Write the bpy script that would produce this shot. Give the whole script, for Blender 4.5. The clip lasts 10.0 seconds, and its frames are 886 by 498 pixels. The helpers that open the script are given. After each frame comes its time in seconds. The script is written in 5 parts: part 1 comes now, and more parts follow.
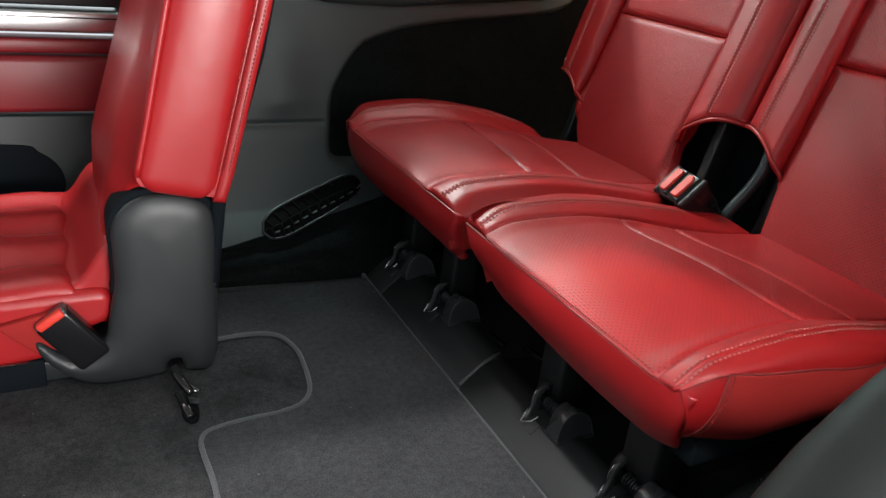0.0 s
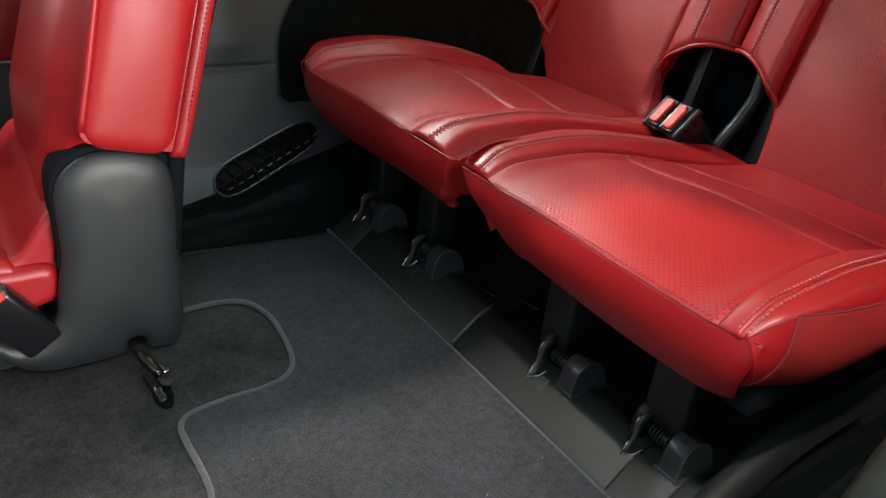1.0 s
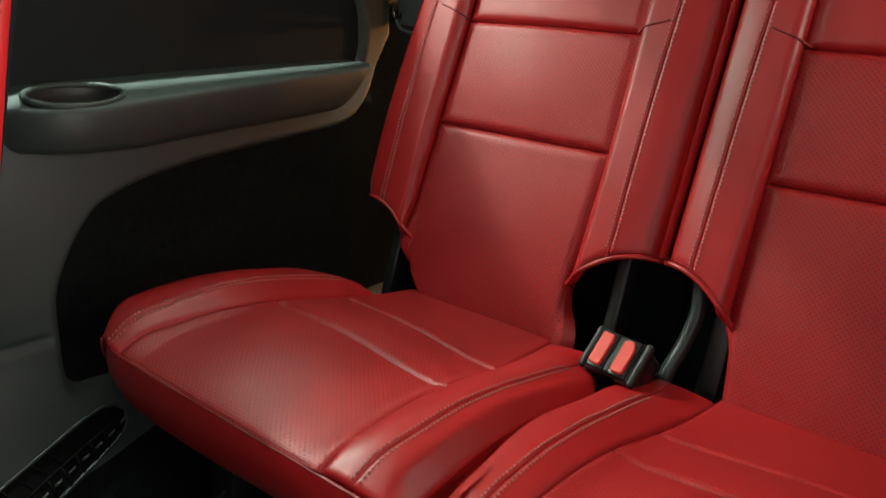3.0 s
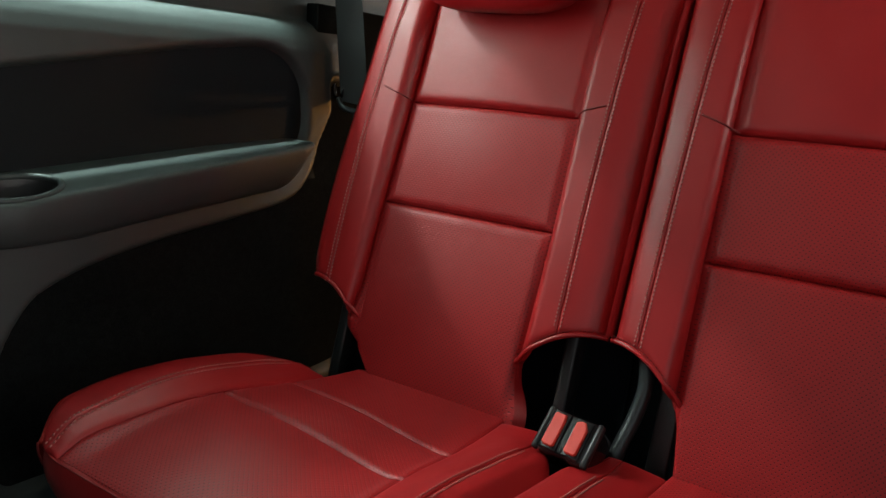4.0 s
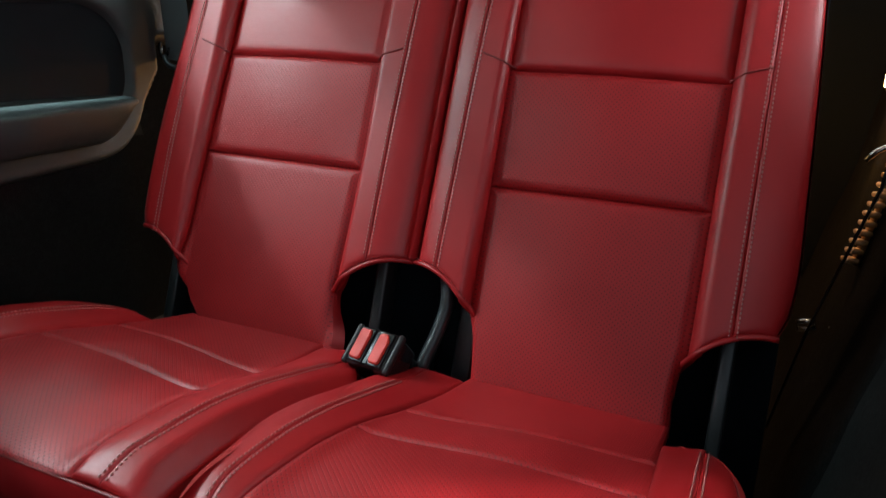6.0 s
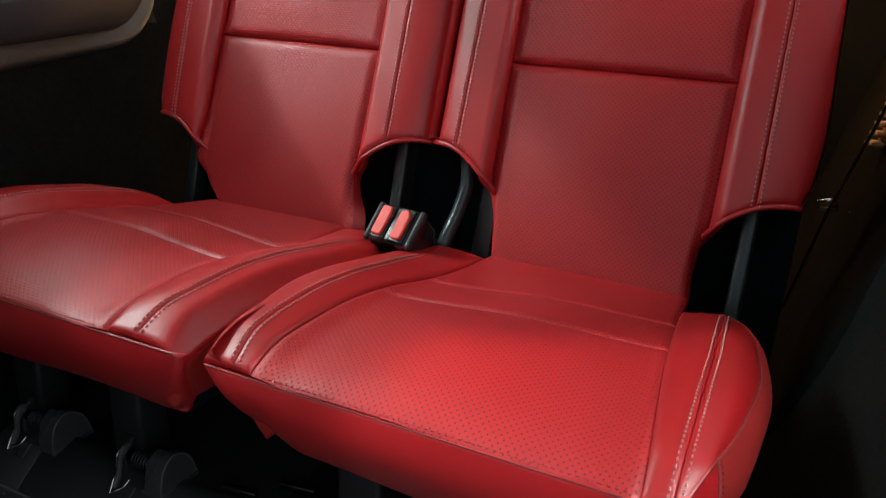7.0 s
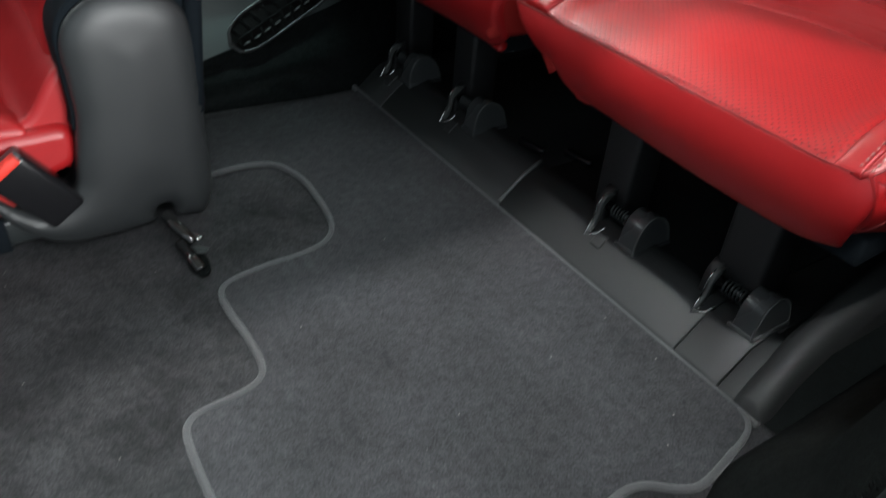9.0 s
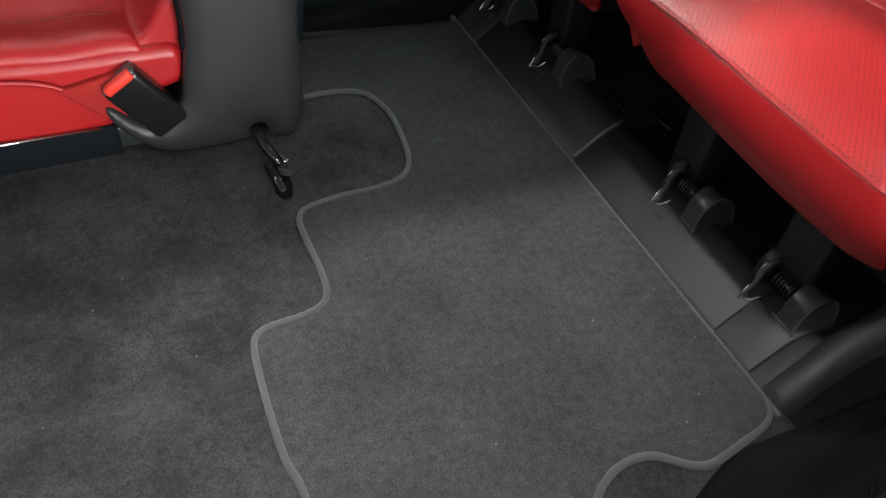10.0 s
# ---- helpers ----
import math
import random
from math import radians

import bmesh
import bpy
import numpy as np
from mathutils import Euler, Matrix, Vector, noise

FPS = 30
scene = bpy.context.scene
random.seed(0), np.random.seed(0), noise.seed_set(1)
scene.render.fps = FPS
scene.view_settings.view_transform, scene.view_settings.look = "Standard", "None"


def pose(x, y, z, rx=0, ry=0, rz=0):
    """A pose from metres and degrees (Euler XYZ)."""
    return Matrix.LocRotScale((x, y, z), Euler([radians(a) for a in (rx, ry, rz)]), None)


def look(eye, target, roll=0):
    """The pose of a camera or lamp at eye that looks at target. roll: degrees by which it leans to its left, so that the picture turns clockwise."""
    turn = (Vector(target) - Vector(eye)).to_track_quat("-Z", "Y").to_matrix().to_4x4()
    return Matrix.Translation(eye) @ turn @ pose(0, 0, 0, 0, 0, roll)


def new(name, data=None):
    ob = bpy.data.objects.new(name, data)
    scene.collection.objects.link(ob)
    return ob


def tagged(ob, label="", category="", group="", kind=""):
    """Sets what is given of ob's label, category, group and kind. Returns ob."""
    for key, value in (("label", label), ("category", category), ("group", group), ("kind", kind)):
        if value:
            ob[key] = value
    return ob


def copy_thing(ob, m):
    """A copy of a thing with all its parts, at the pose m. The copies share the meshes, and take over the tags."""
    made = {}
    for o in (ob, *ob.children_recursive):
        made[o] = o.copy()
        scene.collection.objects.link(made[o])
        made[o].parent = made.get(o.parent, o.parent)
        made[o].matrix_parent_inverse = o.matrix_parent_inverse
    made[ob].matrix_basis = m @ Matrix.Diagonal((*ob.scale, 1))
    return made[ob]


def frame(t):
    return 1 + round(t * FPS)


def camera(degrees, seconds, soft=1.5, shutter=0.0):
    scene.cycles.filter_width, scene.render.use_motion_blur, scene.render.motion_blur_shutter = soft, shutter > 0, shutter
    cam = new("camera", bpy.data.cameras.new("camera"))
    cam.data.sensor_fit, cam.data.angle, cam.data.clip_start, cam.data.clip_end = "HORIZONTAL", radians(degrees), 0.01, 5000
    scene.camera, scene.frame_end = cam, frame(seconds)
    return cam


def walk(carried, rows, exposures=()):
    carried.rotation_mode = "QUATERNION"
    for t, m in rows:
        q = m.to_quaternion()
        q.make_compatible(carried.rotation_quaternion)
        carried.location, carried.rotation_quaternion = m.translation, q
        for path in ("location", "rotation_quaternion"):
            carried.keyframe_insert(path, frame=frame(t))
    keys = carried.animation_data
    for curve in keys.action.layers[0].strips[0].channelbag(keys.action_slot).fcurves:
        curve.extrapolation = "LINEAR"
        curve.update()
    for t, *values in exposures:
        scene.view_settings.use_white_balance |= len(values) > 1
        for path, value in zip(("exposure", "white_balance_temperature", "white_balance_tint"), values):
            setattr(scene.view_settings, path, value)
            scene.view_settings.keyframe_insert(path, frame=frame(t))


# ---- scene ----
cam = camera(60.8, 10.0, soft=1.3, shutter=0.3)
PATH = [
    (0, (-0.586, -0.889, 0.704), (0.283, 0.721, -0.103), 6.1),
    (0.5, (-0.602, -0.861, 0.681), (0.355, 0.669, -0.181), 6.0),
    (1, (-0.627, -0.763, 0.655), (0.403, 0.689, -0.256), 5.8),
    (1.5, (-0.612, -0.697, 0.68), (0.526, 0.667, -0.239), 5.8),
    (2, (-0.581, -0.591, 0.71), (0.676, 0.675, -0.193), 5.6),
    (2.5, (-0.542, -0.457, 0.726), (0.862, 0.745, -0.037), 5.1),
    (3, (-0.516, -0.343, 0.73), (1.014, 0.797, 0.13), 4.5),
    (3.2, (-0.522, -0.315, 0.739), (1.044, 0.798, 0.182), 4.5),
    (4.3, (-0.52, -0.335, 0.787), (1.16, 0.658, 0.35), 4.1),
    (4.5, (-0.514, -0.367, 0.798), (1.191, 0.586, 0.368), 4.0),
    (5, (-0.49, -0.46, 0.826), (1.256, 0.409, 0.381), 3.5),
    (5.5, (-0.512, -0.491, 0.781), (1.261, 0.326, 0.347), 3.5),
    (6, (-0.543, -0.488, 0.722), (1.231, 0.304, 0.246), 3.3),
    (6.2, (-0.549, -0.495, 0.699), (1.212, 0.3, 0.182), 3.3),
    (7.3, (-0.568, -0.486, 0.657), (1.132, 0.298, -0.046), 2.9),
    (7.5, (-0.566, -0.49, 0.661), (1.126, 0.301, -0.054), 2.9),
    (8, (-0.582, -0.545, 0.673), (1.03, 0.381, -0.065), 3.2),
    (8.5, (-0.638, -0.636, 0.628), (0.661, 0.586, -0.277), 3.9),
    (9, (-0.637, -0.687, 0.592), (0.298, 0.612, -0.608), 4.5),
    (9.5, (-0.625, -0.724, 0.599), (0.104, 0.535, -0.773), 5.2),
    (10, (-0.612, -0.703, 0.671), (0.043, 0.553, -0.74), 6.6),
]
EXPOSURES = [(0.0, -0.15, 6500, 10), (0.5, -0.15, 6550, 10), (1.0, -0.05, 6600, 10), (1.5, -0.1, 7100, 8), (2.0, -0.2, 8000, 5), (2.5, -0.2, 7800, 6), (3.0, -0.2, 7300, 8), (4.5, -0.94, 6600, 9), (5.0, -0.96, 6500, 10), (5.5, -1.03, 6200, 10), (6.0, -0.5, 6000, 11),
             (7.5, -0.1, 6400, 10), (8.0, -0.1, 6400, 9), (8.5, -0.37, 6250, 6), (9.0, 0.0, 6200, 6), (9.5, 0.0, 6300, 8), (10.0, 0.0, 6600, 10)]
walk(cam, [(t, look(eye, target, roll)) for t, eye, target, roll in PATH], EXPOSURES)

# ---- light of the showroom outside the car ----
world = bpy.data.worlds.new("showroom_daylight")
world.use_nodes = True
scene.world = world
world.node_tree.nodes["Background"].inputs[0].default_value = (0.86, 0.95, 1.0, 1)
world.node_tree.nodes["Background"].inputs[1].default_value = 0.98


def area_lamp(name, eye, target, sx, sy, watts, colour, spread=180):
    data = bpy.data.lights.new(name, "AREA")
    data.shape, data.size, data.size_y, data.energy, data.color = "RECTANGLE", sx, sy, watts, colour
    data.spread = radians(spread)
    ob = new(name, data)
    ob.matrix_world = look(eye, target)
    return ob


# showroom ceiling lights: two spots over the open rear door and a strip over the far side; added fill from unseen
# sources: a low panel beside the door, a wide strip over it and a steep far strip
area_lamp("showroom_and_fill_light", (-1.20, -1.57, 3.30), (-0.24, 0.12, 0.15), 0.13, 0.13, 5.3, (1.0, 0.97, 0.94), 32)
area_lamp("showroom_and_fill_light", (-0.70, -2.19, 3.26), (-0.10, -0.05, 0.25), 0.20, 0.12, 1.0, (1.0, 0.97, 0.95), 27)
# Added low fill panel to brighten the second-row seat's side; no such wall seen.
area_lamp("showroom_and_fill_light", (0.10, -2.5, 0.48), (-0.45, 0.17, 0.50), 1.3, 0.6, 14, (1.0, 0.97, 0.95), 60)
# Added wide fill through the door opening.
area_lamp("showroom_and_fill_light", (-0.45, -3.20, 3.05), (-0.05, 0.0, 0.3), 2.2, 0.55, 25, (0.97, 0.98, 1.0))
# Added steep strip to light the far window ledge and shelf top.
area_lamp("showroom_and_fill_light", (0.02, 1.00, 2.50), (0.02, 0.71, 0.80), 1.3, 0.10, 37, (0.74, 1.0, 0.95), 50)
area_lamp("showroom_and_fill_light", (-0.60, 2.98, 3.00), (-0.60, 0.2, 0.5), 0.9, 0.12, 85, (0.94, 1.0, 0.98))
# light of the hall in the openings of the far windows and the rear window
area_lamp("window_light", (0.04, 0.775, 1.02), (0.04, -0.2, 0.92), 1.0, 0.36, 7, (0.78, 1.0, 0.95))
area_lamp("window_light", (-1.05, 0.775, 0.98), (-0.8, -0.2, 0.35), 1.2, 0.32, 5.0, (0.93, 1.0, 0.98))
# Added in the unseen near quarter window to light the near seat's outer bolster.
area_lamp("window_light", (0.46, -0.755, 1.02), (0.55, 0.0, 0.80), 0.22, 0.17, 1.2, (1.0, 0.97, 0.95))
area_lamp("window_light", (1.80, 0.0, 1.09), (0.0, 0.0, 0.95), 1.18, 0.19, 3.5, (0.95, 1.0, 1.0))
# warm lamps of the load space: one in the tailgate, one in the near side wall
for watts, place in ((20.0, (1.64, 0.38, 0.66)), (8.0, (1.22, -0.54, 0.74))):
    cargo = bpy.data.lights.new("cargo_light", "POINT")
    cargo.energy, cargo.color, cargo.shadow_soft_size = watts, (1.0, 0.44, 0.11), 0.02
    new("cargo_light", cargo).location = place


# ---- materials ----
def node_mat(name):
    m = bpy.data.materials.new(name)
    m.use_nodes = True
    nt = m.node_tree
    return m, nt, nt.nodes["Principled BSDF"]


def link(nt, a, i, b, j):
    nt.links.new(a.outputs[i], b.inputs[j])


def surface(name, base, rough=0.5, metal=0.0, vary=0.12, blotch=6.0, grain=400.0, bump=0.15, depth=0.0006, rough_vary=0.12,
            coat=0.0, sheen=0.0, spec=0.5, voronoi=False, wrinkle=0.0):
    """A surface with colour that drifts in blotches and fine grain, uneven gloss and fine relief."""
    m, nt, p = node_mat(name)
    N = nt.nodes
    tc = N.new("ShaderNodeTexCoord")
    big, fine = N.new("ShaderNodeTexNoise"), N.new("ShaderNodeTexNoise")
    big.inputs["Scale"].default_value, fine.inputs["Scale"].default_value = blotch, grain
    big.inputs["Detail"].default_value, fine.inputs["Detail"].default_value = 5, 3
    for n in (big, fine):
        link(nt, tc, "Object", n, "Vector")
    mix = N.new("ShaderNodeMix")
    mix.data_type = "FLOAT"
    mix.inputs[0].default_value = 0.45
    link(nt, big, "Fac", mix, 2)
    link(nt, fine, "Fac", mix, 3)
    ramp = N.new("ShaderNodeValToRGB")
    lo = [c * (1 - vary) for c in base]
    hi = [min(1, c * (1 + vary)) for c in base]
    ramp.color_ramp.elements[0].position, ramp.color_ramp.elements[1].position = 0.3, 0.7
    ramp.color_ramp.elements[0].color, ramp.color_ramp.elements[1].color = (*lo, 1), (*hi, 1)
    link(nt, mix, 0, ramp, "Fac")
    link(nt, ramp, "Color", p, "Base Color")
    mr = N.new("ShaderNodeMapRange")
    mr.inputs["To Min"].default_value = max(0.02, rough - rough_vary)
    mr.inputs["To Max"].default_value = min(1, rough + rough_vary)
    link(nt, big, "Fac", mr, "Value")
    link(nt, mr, "Result", p, "Roughness")
    p.inputs["Metallic"].default_value = metal
    p.inputs["Specular IOR Level"].default_value = spec
    p.inputs["Coat Weight"].default_value = coat
    p.inputs["Coat Roughness"].default_value = 0.3
    p.inputs["Sheen Weight"].default_value = sheen
    b = N.new("ShaderNodeBump")
    b.inputs["Strength"].default_value, b.inputs["Distance"].default_value = bump, depth
    if voronoi:
        v = N.new("ShaderNodeTexVoronoi")
        v.inputs["Scale"].default_value = grain
        link(nt, tc, "Object", v, "Vector")
        link(nt, v, "Distance", b, "Height")
    else:
        link(nt, fine, "Fac", b, "Height")
    last = b
    if wrinkle:
        w = N.new("ShaderNodeTexNoise")
        w.inputs["Scale"].default_value, w.inputs["Detail"].default_value = 22, 3
        link(nt, tc, "Object", w, "Vector")
        b2 = N.new("ShaderNodeBump")
        b2.inputs["Strength"].default_value, b2.inputs["Distance"].default_value = wrinkle, 0.004
        link(nt, w, "Fac", b2, "Height")
        link(nt, b, "Normal", b2, "Normal")
        last = b2
    link(nt, last, "Normal", p, "Normal")
    return m


RED = (0.35, 0.010, 0.012)
leather = surface("red_leather", RED, 0.38, spec=0.53, rough_vary=0.07, vary=0.07, blotch=9, grain=900, bump=0.16, depth=0.0005, voronoi=True, wrinkle=0.17)
# Red leather darkened: the shade on the far door is put into its colour.
door_leather_shaded = surface("shaded_red_door_leather", (0.20, 0.009, 0.013), 0.45, vary=0.08, blotch=8, grain=900, bump=0.16, depth=0.0005, voronoi=True)
fabric_red = surface("red_side_fabric", (0.30, 0.017, 0.015), 0.8, vary=0.15, grain=1200, bump=0.4, depth=0.0006, spec=0.2)


def perforated(name, base, pitch=0.0050):
    """Leather with rows of small punched holes, set in staggered rows by the panel's own metre-scaled coordinates."""
    m = surface(name, base, 0.46, spec=0.45, rough_vary=0.08, vary=0.07, blotch=9, grain=900, bump=0.16, depth=0.0005, voronoi=True, wrinkle=0.15)
    nt = m.node_tree
    N, p = nt.nodes, nt.nodes["Principled BSDF"]
    uv = N.new("ShaderNodeUVMap")
    mp = N.new("ShaderNodeMapping")
    mp.inputs["Rotation"].default_value = (0, 0, radians(45))
    mp.inputs["Scale"].default_value = (1 / pitch, 1 / pitch, 1)
    link(nt, uv, "UV", mp, "Vector")
    v = N.new("ShaderNodeTexVoronoi")
    v.voronoi_dimensions = "2D"
    v.inputs["Scale"].default_value, v.inputs["Randomness"].default_value = 1.0, 0.0
    link(nt, mp, "Vector", v, "Vector")
    mr = N.new("ShaderNodeMapRange")
    mr.inputs["From Min"].default_value, mr.inputs["From Max"].default_value = 0.12, 0.225
    link(nt, v, "Distance", mr, "Value")
    col = p.inputs["Base Color"].links[0].from_socket
    mx = N.new("ShaderNodeMix")
    mx.data_type = "RGBA"
    mx.inputs[6].default_value = (0.095, 0.004, 0.005, 1)
    link(nt, mr, "Result", mx, 0)
    nt.links.new(col, mx.inputs[7])
    nt.links.new(mx.outputs[2], p.inputs["Base Color"])
    b = N.new("ShaderNodeBump")
    b.inputs["Strength"].default_value, b.inputs["Distance"].default_value = 0.5, 0.0010
    link(nt, mr, "Result", b, "Height")
    nt.links.new(p.inputs["Normal"].links[0].from_socket, b.inputs["Normal"])
    nt.links.new(b.outputs["Normal"], p.inputs["Normal"])
    return m


perf = perforated("perforated_red_leather", RED)
thread = surface("pale_thread", (0.42, 0.17, 0.15), 0.7, grain=3000, bump=0.3)
dark_thread = surface("red_thread", (0.20, 0.015, 0.015), 0.7, grain=3000, bump=0.3)
plastic = surface("grey_grained_plastic", (0.029, 0.038, 0.0375), 0.52, spec=0.45, vary=0.10, grain=1100, bump=0.35, depth=0.0004, voronoi=True, blotch=4)
plastic_dark = surface("black_grained_plastic", (0.016, 0.016, 0.017), 0.42, vary=0.12, grain=1100, bump=0.3, depth=0.0004, voronoi=True, blotch=5)
plastic_gloss = surface("black_smooth_plastic", (0.008, 0.008, 0.009), 0.20, rough_vary=0.06, vary=0.1, grain=600, bump=0.05)
cover_plastic = surface("seat_side_cover_plastic", (0.021, 0.023, 0.024), 0.42, vary=0.08, grain=1500, bump=0.25, depth=0.0003, voronoi=True, blotch=5)
sill_plastic = surface("dark_sill_plastic", (0.024, 0.0255, 0.026), 0.58, vary=0.12, grain=1100, bump=0.3, depth=0.0004, voronoi=True, blotch=6)
hinge_plastic = surface("smooth_grey_plastic", (0.044, 0.047, 0.049), 0.28, vary=0.08, grain=900, bump=0.10, depth=0.0003, blotch=5)
rib_plastic = surface("pale_grey_plastic", (0.065, 0.07, 0.068), 0.42, vary=0.08, grain=900, bump=0.15, depth=0.0003)
black = surface("black_lining", (0.0042, 0.0066, 0.0090), 0.85, vary=0.2, grain=300, bump=0.2, spec=0.12)
metal_dark = surface("black_painted_steel", (0.036, 0.041, 0.042), 0.35, metal=0.4, vary=0.15, grain=300, bump=0.08)
chrome = surface("bright_steel", (0.62, 0.62, 0.62), 0.18, metal=1.0, vary=0.08, grain=200, bump=0.03, rough_vary=0.08)
brushed = surface("brushed_aluminium", (0.62, 0.62, 0.62), 0.32, metal=1.0, vary=0.06, grain=200, bump=0.05)
red_button = surface("red_button_plastic", (0.66, 0.035, 0.020), 0.55, vary=0.08, grain=900, bump=0.1)
insert_cloth = surface("dark_insert_cloth", (0.0050, 0.0080, 0.0098), 0.8, vary=0.2, grain=700, bump=0.3, spec=0.2)
hook_steel = surface("gloss_black_steel", (0.006, 0.006, 0.006), 0.10, spec=0.8, rough_vary=0.05, vary=0.1, grain=300, bump=0.05)
# Pale colour carries the light that falls on the sill panel's lip.
lip_lit_plastic = surface("lit_pale_lip", (0.15, 0.155, 0.15), 0.45, vary=0.15, grain=900, bump=0.2)
vent_black = surface("vent_black", (0.003, 0.003, 0.003), 0.9, spec=0.1)
webbing = surface("dark_belt_webbing", (0.020, 0.021, 0.022), 0.7, vary=0.15, grain=900, bump=0.4, depth=0.0008)
headliner_mat = surface("grey_headliner_cloth", (0.42, 0.41, 0.395), 0.9, grain=900, bump=0.3)


tan_trim = surface("tan_moulded_trim", (0.42, 0.24, 0.10), 0.6, vary=0.12, grain=700, bump=0.2)
reveal_mat = surface("pale_window_reveal", (0.42, 0.50, 0.47), 0.5, vary=0.06, grain=600, bump=0.1)
hall_floor = surface("pale_hall_floor", (0.30, 0.30, 0.29), 0.45, vary=0.10, blotch=1.2, grain=60, bump=0.05)


def carpet_mat(name, base, scale=1.0, lint=0.0, spec=0.15, brush=0.26):
    """Short cut pile: speckled fibres, lighter where the pile is brushed, a few specks of lint."""
    m, nt, p = node_mat(name)
    N = nt.nodes
    tc = N.new("ShaderNodeTexCoord")
    made = []
    for sc, det, ro in ((7, 5, 0.65), (420 * scale, 4, 0.7), (90 * scale, 5, 0.7)):
        n = N.new("ShaderNodeTexNoise")
        n.inputs["Scale"].default_value, n.inputs["Detail"].default_value, n.inputs["Roughness"].default_value = sc, det, ro
        link(nt, tc, "Object", n, "Vector")
        made.append(n)
    brushed_, fibre, tuft = made
    r1, r2, r3 = N.new("ShaderNodeMapRange"), N.new("ShaderNodeMapRange"), N.new("ShaderNodeMapRange")
    for r, lo, hi, a, b in ((r1, 0.3, 0.7, 1 - brush, 1 + brush), (r2, 0.38, 0.62, 0.66, 1.36), (r3, 0.35, 0.65, 0.78, 1.24)):
        for k, v in zip(("From Min", "From Max", "To Min", "To Max"), (lo, hi, a, b)):
            r.inputs[k].default_value = v
    link(nt, brushed_, "Fac", r1, "Value")
    link(nt, fibre, "Fac", r2, "Value")
    mul = N.new("ShaderNodeMath")
    mul.operation = "MULTIPLY"
    link(nt, r1, "Result", mul, 0)
    link(nt, r2, "Result", mul, 1)
    link(nt, tuft, "Fac", r3, "Value")
    mul2 = N.new("ShaderNodeMath")
    mul2.operation = "MULTIPLY"
    link(nt, mul, 0, mul2, 0)
    link(nt, r3, "Result", mul2, 1)
    col = N.new("ShaderNodeVectorMath")
    col.operation = "SCALE"
    col.inputs[0].default_value = base
    nt.links.new(mul2.outputs[0], col.inputs["Scale"])
    v = N.new("ShaderNodeTexVoronoi")
    v.inputs["Scale"].default_value = 26
    link(nt, tc, "Object", v, "Vector")
    ms = N.new("ShaderNodeMapRange")
    ms.inputs["From Min"].default_value, ms.inputs["From Max"].default_value = 0.018, 0.030
    ms.inputs["To Min"].default_value, ms.inputs["To Max"].default_value = lint, 0.0
    link(nt, v, "Distance", ms, "Value")
    mx = N.new("ShaderNodeMix")
    mx.data_type = "RGBA"
    link(nt, ms, "Result", mx, 0)
    nt.links.new(col.outputs[0], mx.inputs[6])
    mx.inputs[7].default_value = (0.4, 0.38, 0.36, 1)
    nt.links.new(mx.outputs[2], p.inputs["Base Color"])
    p.inputs["Roughness"].default_value = 0.95
    p.inputs["Specular IOR Level"].default_value = spec
    b = N.new("ShaderNodeBump")
    b.inputs["Strength"].default_value, b.inputs["Distance"].default_value = 0.15, 0.0008
    link(nt, fibre, "Fac", b, "Height")
    link(nt, b, "Normal", p, "Normal")
    return m


carpet = carpet_mat("charcoal_carpet", (0.042, 0.0422, 0.045), lint=0.5)
# A little darker than the mat; shade over the footwell is put in too.
carpet_low_shaded = carpet_mat("charcoal_floor_carpet", (0.032, 0.0318, 0.0335), lint=0.5, brush=0.55)
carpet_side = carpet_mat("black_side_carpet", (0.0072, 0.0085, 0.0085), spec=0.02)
soft_trim = surface("dark_pillar_plastic", (0.010, 0.012, 0.011), 0.48, spec=0.40, vary=0.22, blotch=14, grain=900, bump=0.2, depth=0.0004)
rear_carpet = carpet_mat("black_load_space_carpet", (0.0075, 0.0078, 0.0078), spec=0.0)
near_carpet = carpet_mat("black_near_carpet", (0.0085, 0.0092, 0.0090), spec=0.04)
binding = surface("dark_grey_binding", (0.058, 0.059, 0.062), 0.8, vary=0.2, grain=1400, bump=0.6, depth=0.001, sheen=0.2)

glass = bpy.data.materials.new("window_glass")
glass.use_nodes = True
_p = glass.node_tree.nodes["Principled BSDF"]
_p.inputs["Base Color"].default_value = (0.9, 0.95, 0.93, 1)
_p.inputs["Transmission Weight"].default_value = 1.0
_p.inputs["Roughness"].default_value = 0.02
_p.inputs["IOR"].default_value = 1.05

lamp_lens = bpy.data.materials.new("lamp_lens")
lamp_lens.use_nodes = True
_p = lamp_lens.node_tree.nodes["Principled BSDF"]
_p.inputs["Emission Color"].default_value = (1.0, 0.62, 0.25, 1)
_p.inputs["Emission Strength"].default_value = 12.0


# ---- mesh helpers ----
from mathutils import geometry


def part(name, bm, material, parent=None, label="", smooth=True):
    me = bpy.data.meshes.new(name)
    bm.normal_update()
    bm.to_mesh(me)
    bm.free()
    ob = new(name, me)
    me.materials.append(material)
    if smooth:
        me.polygons.foreach_set("use_smooth", [True] * len(me.polygons))
    if parent is not None:
        ob.parent = parent
    if label:
        ob["label"] = label
    return ob


